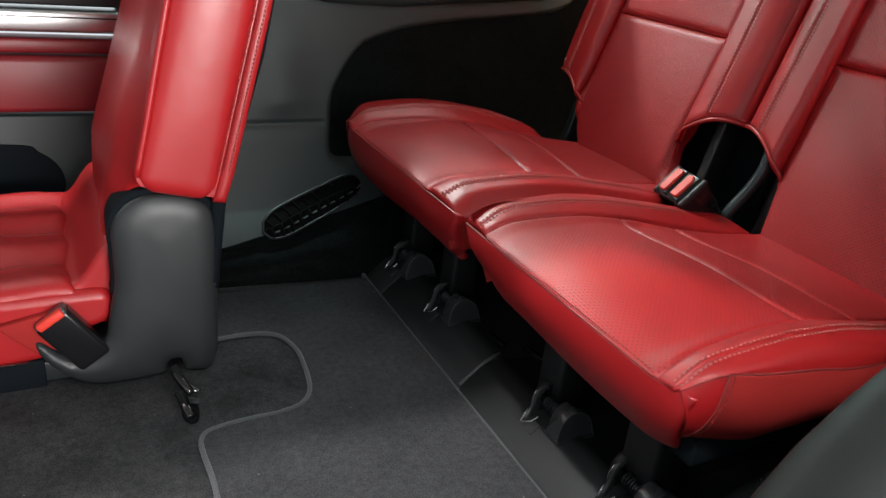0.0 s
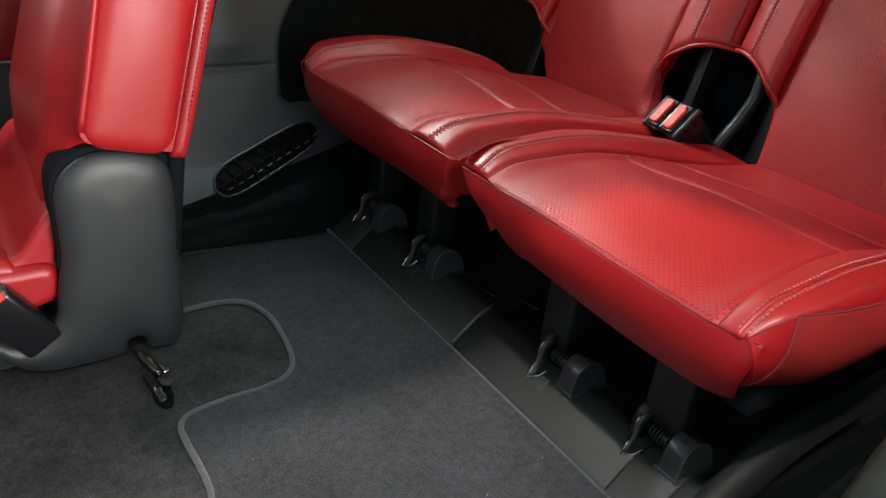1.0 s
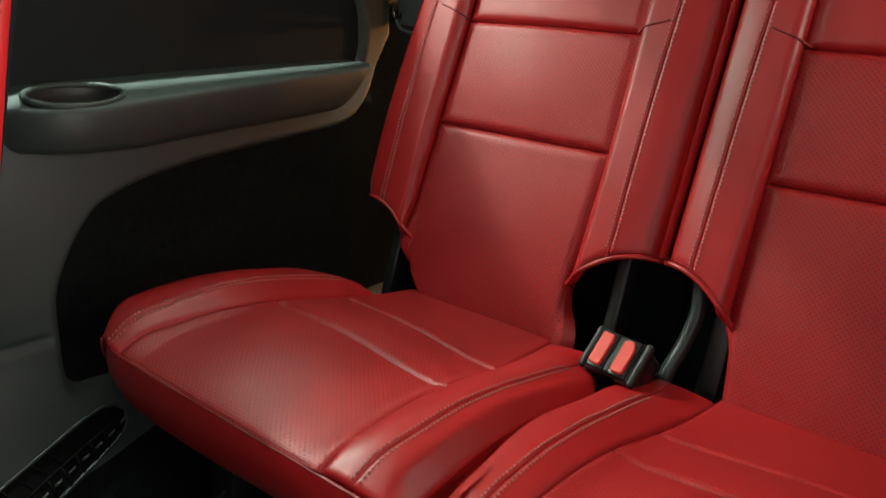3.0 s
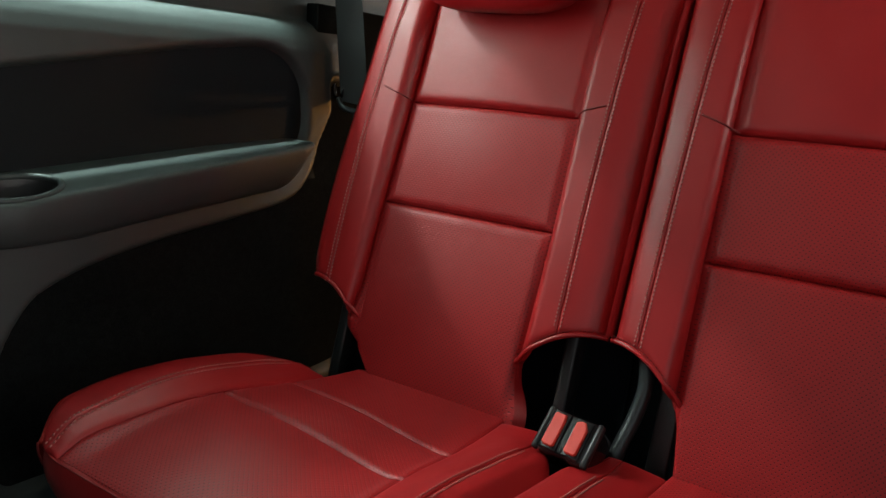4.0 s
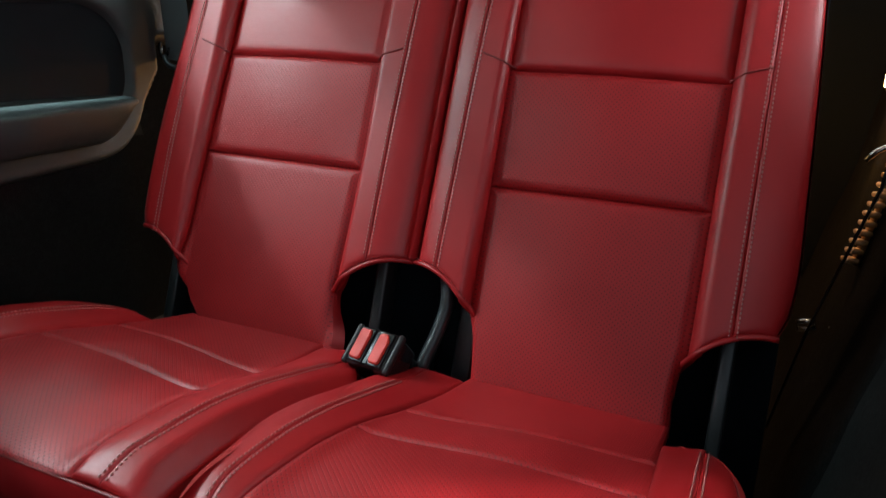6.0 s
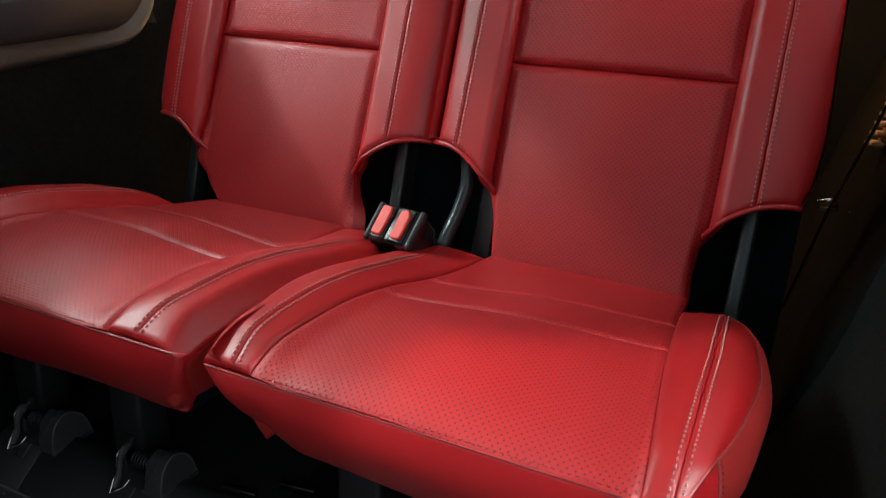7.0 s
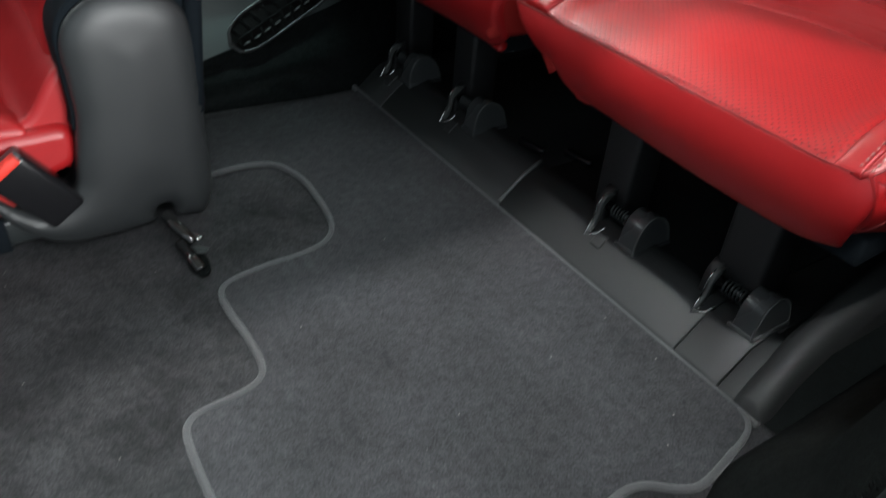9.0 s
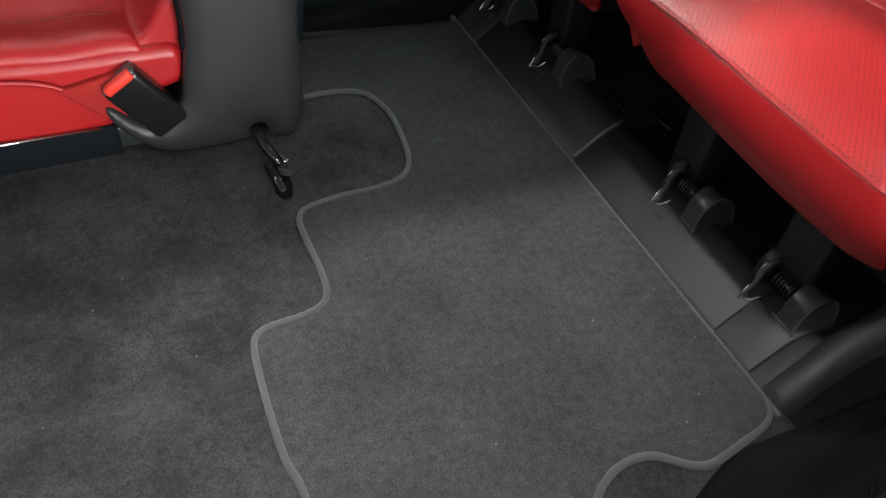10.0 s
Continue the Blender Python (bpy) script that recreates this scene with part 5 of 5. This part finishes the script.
slab("door_upper", [(-1.75, 0.485), (-0.46, 0.482), (-0.43, 0.80), (-1.75, 0.80)], "y", 0.71, 0.76, plastic_dark, door, bevel=0.006)
slab("door_pocket", [tuple(q[:2]) for q in curve_pts([(-1.1, 0.225, 0), (-0.70, 0.225, 0), (-0.63, 0.205, 0), (-0.596, 0.165, 0), (-0.60, 0.12, 0), (-0.66, 0.095, 0), (-1.1, 0.09, 0)], 60, closed=True)], "y", 0.706, 0.74, black, door, bevel=0.003, label="black map pocket")
p = rbox("pane", (1.3, 0.006, 0.36), (-1.1, 0.745, 0.98), glass, door, bevel=0)
p.visible_shadow = False

# ---- near side wall round the open door ----
near = structure(tagged(thing("wall_side_near", "black carpeted wheel arch and grey pillar trim beside the open door", "wall trim")))
near_top = fn([-1.9, -0.55, -0.42, -0.33, -0.25, -0.17, -0.06, 0.23, 0.31, 1.72], [0.06, 0.06, 0.075, 0.13, 0.215, 0.325, 0.48, 0.80, 0.82, 0.82])
near_y = fn([-0.01, 0.02, 0.10, 0.30, 0.45, 0.60, 0.82], [-0.468, -0.480, -0.535, -0.595, -0.635, -0.665, -0.70])
for x0, x1, m_ in ((-1.9, 0.42, near_carpet), (0.42, 1.72, rear_carpet)):
    Xn, Tn = np.meshgrid(np.linspace(x0, x1, 100), np.linspace(0, 1, 30), indexing="ij")
    Zn = -0.012 + (near_top(Xn) + 0.012) * Tn
    sheet("side_carpet", Xn, Zn, lambda x, z: near_y(z) - 0.060 * smooth01((-0.10 - x) / 0.2) + 0.004 * np.sin(19 * x) * np.sin(21 * z), m_, near, "black carpet over the wheel arch", flip=True)
# pillar trim capping the edge of the door opening
xe = np.linspace(-1.9, 0.6, 90)
cap_v, cap_f = [], []
for k, x in enumerate(xe):
    z = float(near_top(x))
    y = float(near_y(z)) - 0.060 * float(smooth01((-0.10 - x) / 0.2))
    for j, (dy, dz) in enumerate(((0.010, -0.030), (0.008, -0.008), (0.0, 0.004), (-0.02, 0.009), (-0.055, 0.006), (-0.080, -0.01), (-0.085, -0.06))):
        cap_v.append((x - 0.6 * dz, y + dy, z + dz))
cap_f = [(k * 7 + j, (k + 1) * 7 + j, (k + 1) * 7 + j + 1, k * 7 + j + 1) for k in range(len(xe) - 1) for j in range(6)]
mesh("door_opening_trim", cap_v, cap_f, soft_trim, near, "dark grey plastic door opening trim")
tube("bright_edge", [(x, float(near_y(near_top(x))) - 0.088, float(near_top(x)) - 0.006) for x in xe if -0.13 < x < 0.2], 0.004, brushed, near, "bright metal edge strip", sides=8)
rng = random.Random(5)
pile_v, pile_f = [], []
for k in range(900):
    x = rng.uniform(-0.45, 0.12)
    z = float(near_top(x)) - 0.030 - abs(rng.gauss(0, 0.012))
    y = float(near_y(z)) - 0.060 * float(smooth01((-0.10 - x) / 0.2)) + 0.002
    a, b = rng.uniform(-0.5, 0.5), rng.uniform(0.004, 0.009)
    base = len(pile_v)
    pile_v += [(x - 0.0007, y, z), (x + 0.0007, y, z), (x + b * a, y + b * rng.uniform(0.5, 1.0), z + b * rng.uniform(0.2, 0.9))]
    pile_f.append((base, base + 1, base + 2))
pile = mesh("carpet_pile", pile_v, pile_f, near_carpet, near, "loose black carpet pile at the trim's edge")
pile["kind"] = "stuff"
slab("upper_panel", [(0.56, 0.80), (1.72, 0.80), (1.72, 1.21), (0.60, 1.21), (0.56, 1.15)], "y", -0.76, -0.70, black, near, bevel=0.005)

# Unseen near quarter window, its opening sized for the light on the near seat.
slab("quarter_pillar", [(0.10, 0.66), (0.30, 0.74), (0.34, 0.90), (0.34, 1.10), (0.04, 1.10)], "y", -0.745, -0.705, plastic_dark, near, bevel=0.005)
slab("window_ledge", [(0.31, 0.75), (0.58, 0.78), (0.58, 0.94), (0.345, 0.93)], "y", -0.745, -0.705, plastic_dark, near, bevel=0.005)
slab("window_header", [(0.345, 1.11), (0.60, 1.10), (0.62, 1.21), (0.345, 1.21)], "y", -0.745, -0.705, plastic_dark, near, bevel=0.005)
p = rbox("pane", (0.24, 0.006, 0.20), (0.455, -0.735, 1.02), glass, near, bevel=0)
p.visible_shadow = False

# Unseen slab that keeps the door spot off the near backrest.
slab("corner_light_stop", [(-0.34, 1.24), (-0.30, 1.18), (-0.24, 1.12), (-0.17, 1.04), (-0.08, 0.92), (0.0, 0.80), (0.20, 0.80), (0.20, 1.24)], "y", -0.66, -0.59, headliner_mat, near, bevel=0.004, label="grey slab added out of view at the door opening's corner to block light")

# load space things seen past the near seat
strap = thing("seat_belt", "dark belt webbing hanging down the near side wall", "seat belt")
mesh("webbing", [(0.66, -0.632, 0.80), (0.71, -0.640, 0.80), (0.66, -0.612, 0.590), (0.71, -0.622, 0.589), (0.67, -0.552, 0.36), (0.715, -0.560, 0.36), (0.66, -0.520, 0.20), (0.70, -0.525, 0.20)],
     [(0, 1, 3, 2), (2, 3, 5, 4), (4, 5, 7, 6)], webbing, strap)
tube("edge_cord", [(0.66, -0.632, 0.80), (0.66, -0.612, 0.590), (0.67, -0.552, 0.36), (0.66, -0.520, 0.20)], 0.0022, plastic_gloss, strap, sides=6)
ribs = thing("ribbed_trim", "tan ribbed plastic trim strip on the near side wall", "trim strip")
for k in range(11):
    f = k / 10
    on(pose(0.90 + 0.02 * f, -0.652 + 0.04 * f, 0.60 - 0.17 * f, 0, 0, 20), rbox("rib", (0.03, 0.022, 0.008), (0, 0, 0), tan_trim, ribs, bevel=0.003))
tube("backbone", [(0.915, -0.664, 0.62), (0.935, -0.622, 0.42)], 0.008, tan_trim, ribs)
hk = thing("coat_hook", "bright steel rod hook on the near side wall", "hook")
tube("rod", [(0.90, -0.606, 0.604), (0.90, -0.622, 0.622), (0.90, -0.66, 0.645)], 0.005, chrome, hk)
lp = thing("tie_down_loop", "steel tie-down loop on the load space wall", "tie-down loop")
tube("loop", curve_pts([(0.90, -0.598, 0.306), (0.90, -0.614, 0.308), (0.90, -0.618, 0.290), (0.90, -0.624, 0.235)], 20), 0.004, chrome, lp)
tg = thing("belt_tongue", "bright steel belt tongue beside the third-row seat", "belt tongue")
tube("frame", [(0.70, -0.538, 0.366), (0.70, -0.562, 0.372), (0.70, -0.566, 0.360), (0.70, -0.542, 0.354)], 0.004, chrome, tg, closed=True)
lp2 = thing("tie_down_loop", "chrome tie-down loop beside the seat cushion", "tie-down loop")
M2 = pose(0.30, -0.577, 0.105, 0, 0, -8)
on(M2, tube("loop", curve_pts([(-0.05, 0.0, 0.012), (0.0, 0.006, 0.015), (0.012, 0.008, 0.008), (0.012, 0.008, -0.012), (0.0, 0.006, -0.018), (-0.05, 0.0, -0.014)], 30), 0.003, chrome, lp2))
on(M2, rbox("base", (0.05, 0.012, 0.035), (-0.06, -0.004, 0.0), plastic_gloss, lp2, bevel=0.005))

# far seat belt behind the outer bolster
fb = thing("seat_belt", "grey belt webbing with black loop on the far pillar", "seat belt")
mesh("webbing", [(0.645, 0.712, 1.21), (0.645, 0.648, 1.21), (0.640, 0.697, 0.927), (0.640, 0.631, 0.928), (0.640, 0.668, 0.700), (0.640, 0.598, 0.694)],
     [(0, 1, 3, 2), (2, 3, 5, 4)], webbing, fb)
tube("holder_loop", [(0.645 + 0.004 * math.sin(a), 0.676 + 0.014 * math.cos(a), 0.728 + 0.024 * math.sin(a)) for a in np.linspace(0, 2 * math.pi, 21)[:-1]], 0.0045, plastic_gloss, fb, "black belt holder loop", closed=True)
tube("tongue", curve_pts([(0.633, 0.668, 0.706), (0.630, 0.655, 0.690), (0.630, 0.63, 0.684), (0.630, 0.600, 0.684)], 16), 0.0055, metal_dark, fb)
rbox("tongue_tip", (0.010, 0.030, 0.014), (0.628, 0.610, 0.674), chrome, fb, bevel=0.004, label="bright steel tongue tip")
for lamp_m, where in ((pose(1.703, 0.38, 0.66), "tailgate lining"), (pose(1.22, -0.655, 0.74, 0, 0, -90), "near side wall")):
    cl_ = thing("cargo_lamp", "small warm lamp set in the " + where, "lamp", "cargo lamps")
    on(lamp_m, rbox("body", (0.016, 0.09, 0.045), (0, 0, 0), plastic_dark, cl_, bevel=0.005))
    on(lamp_m, rbox("lens", (0.006, 0.07, 0.028), (-0.010, 0, 0), lamp_lens, cl_, bevel=0.002, label="glowing warm lens"))
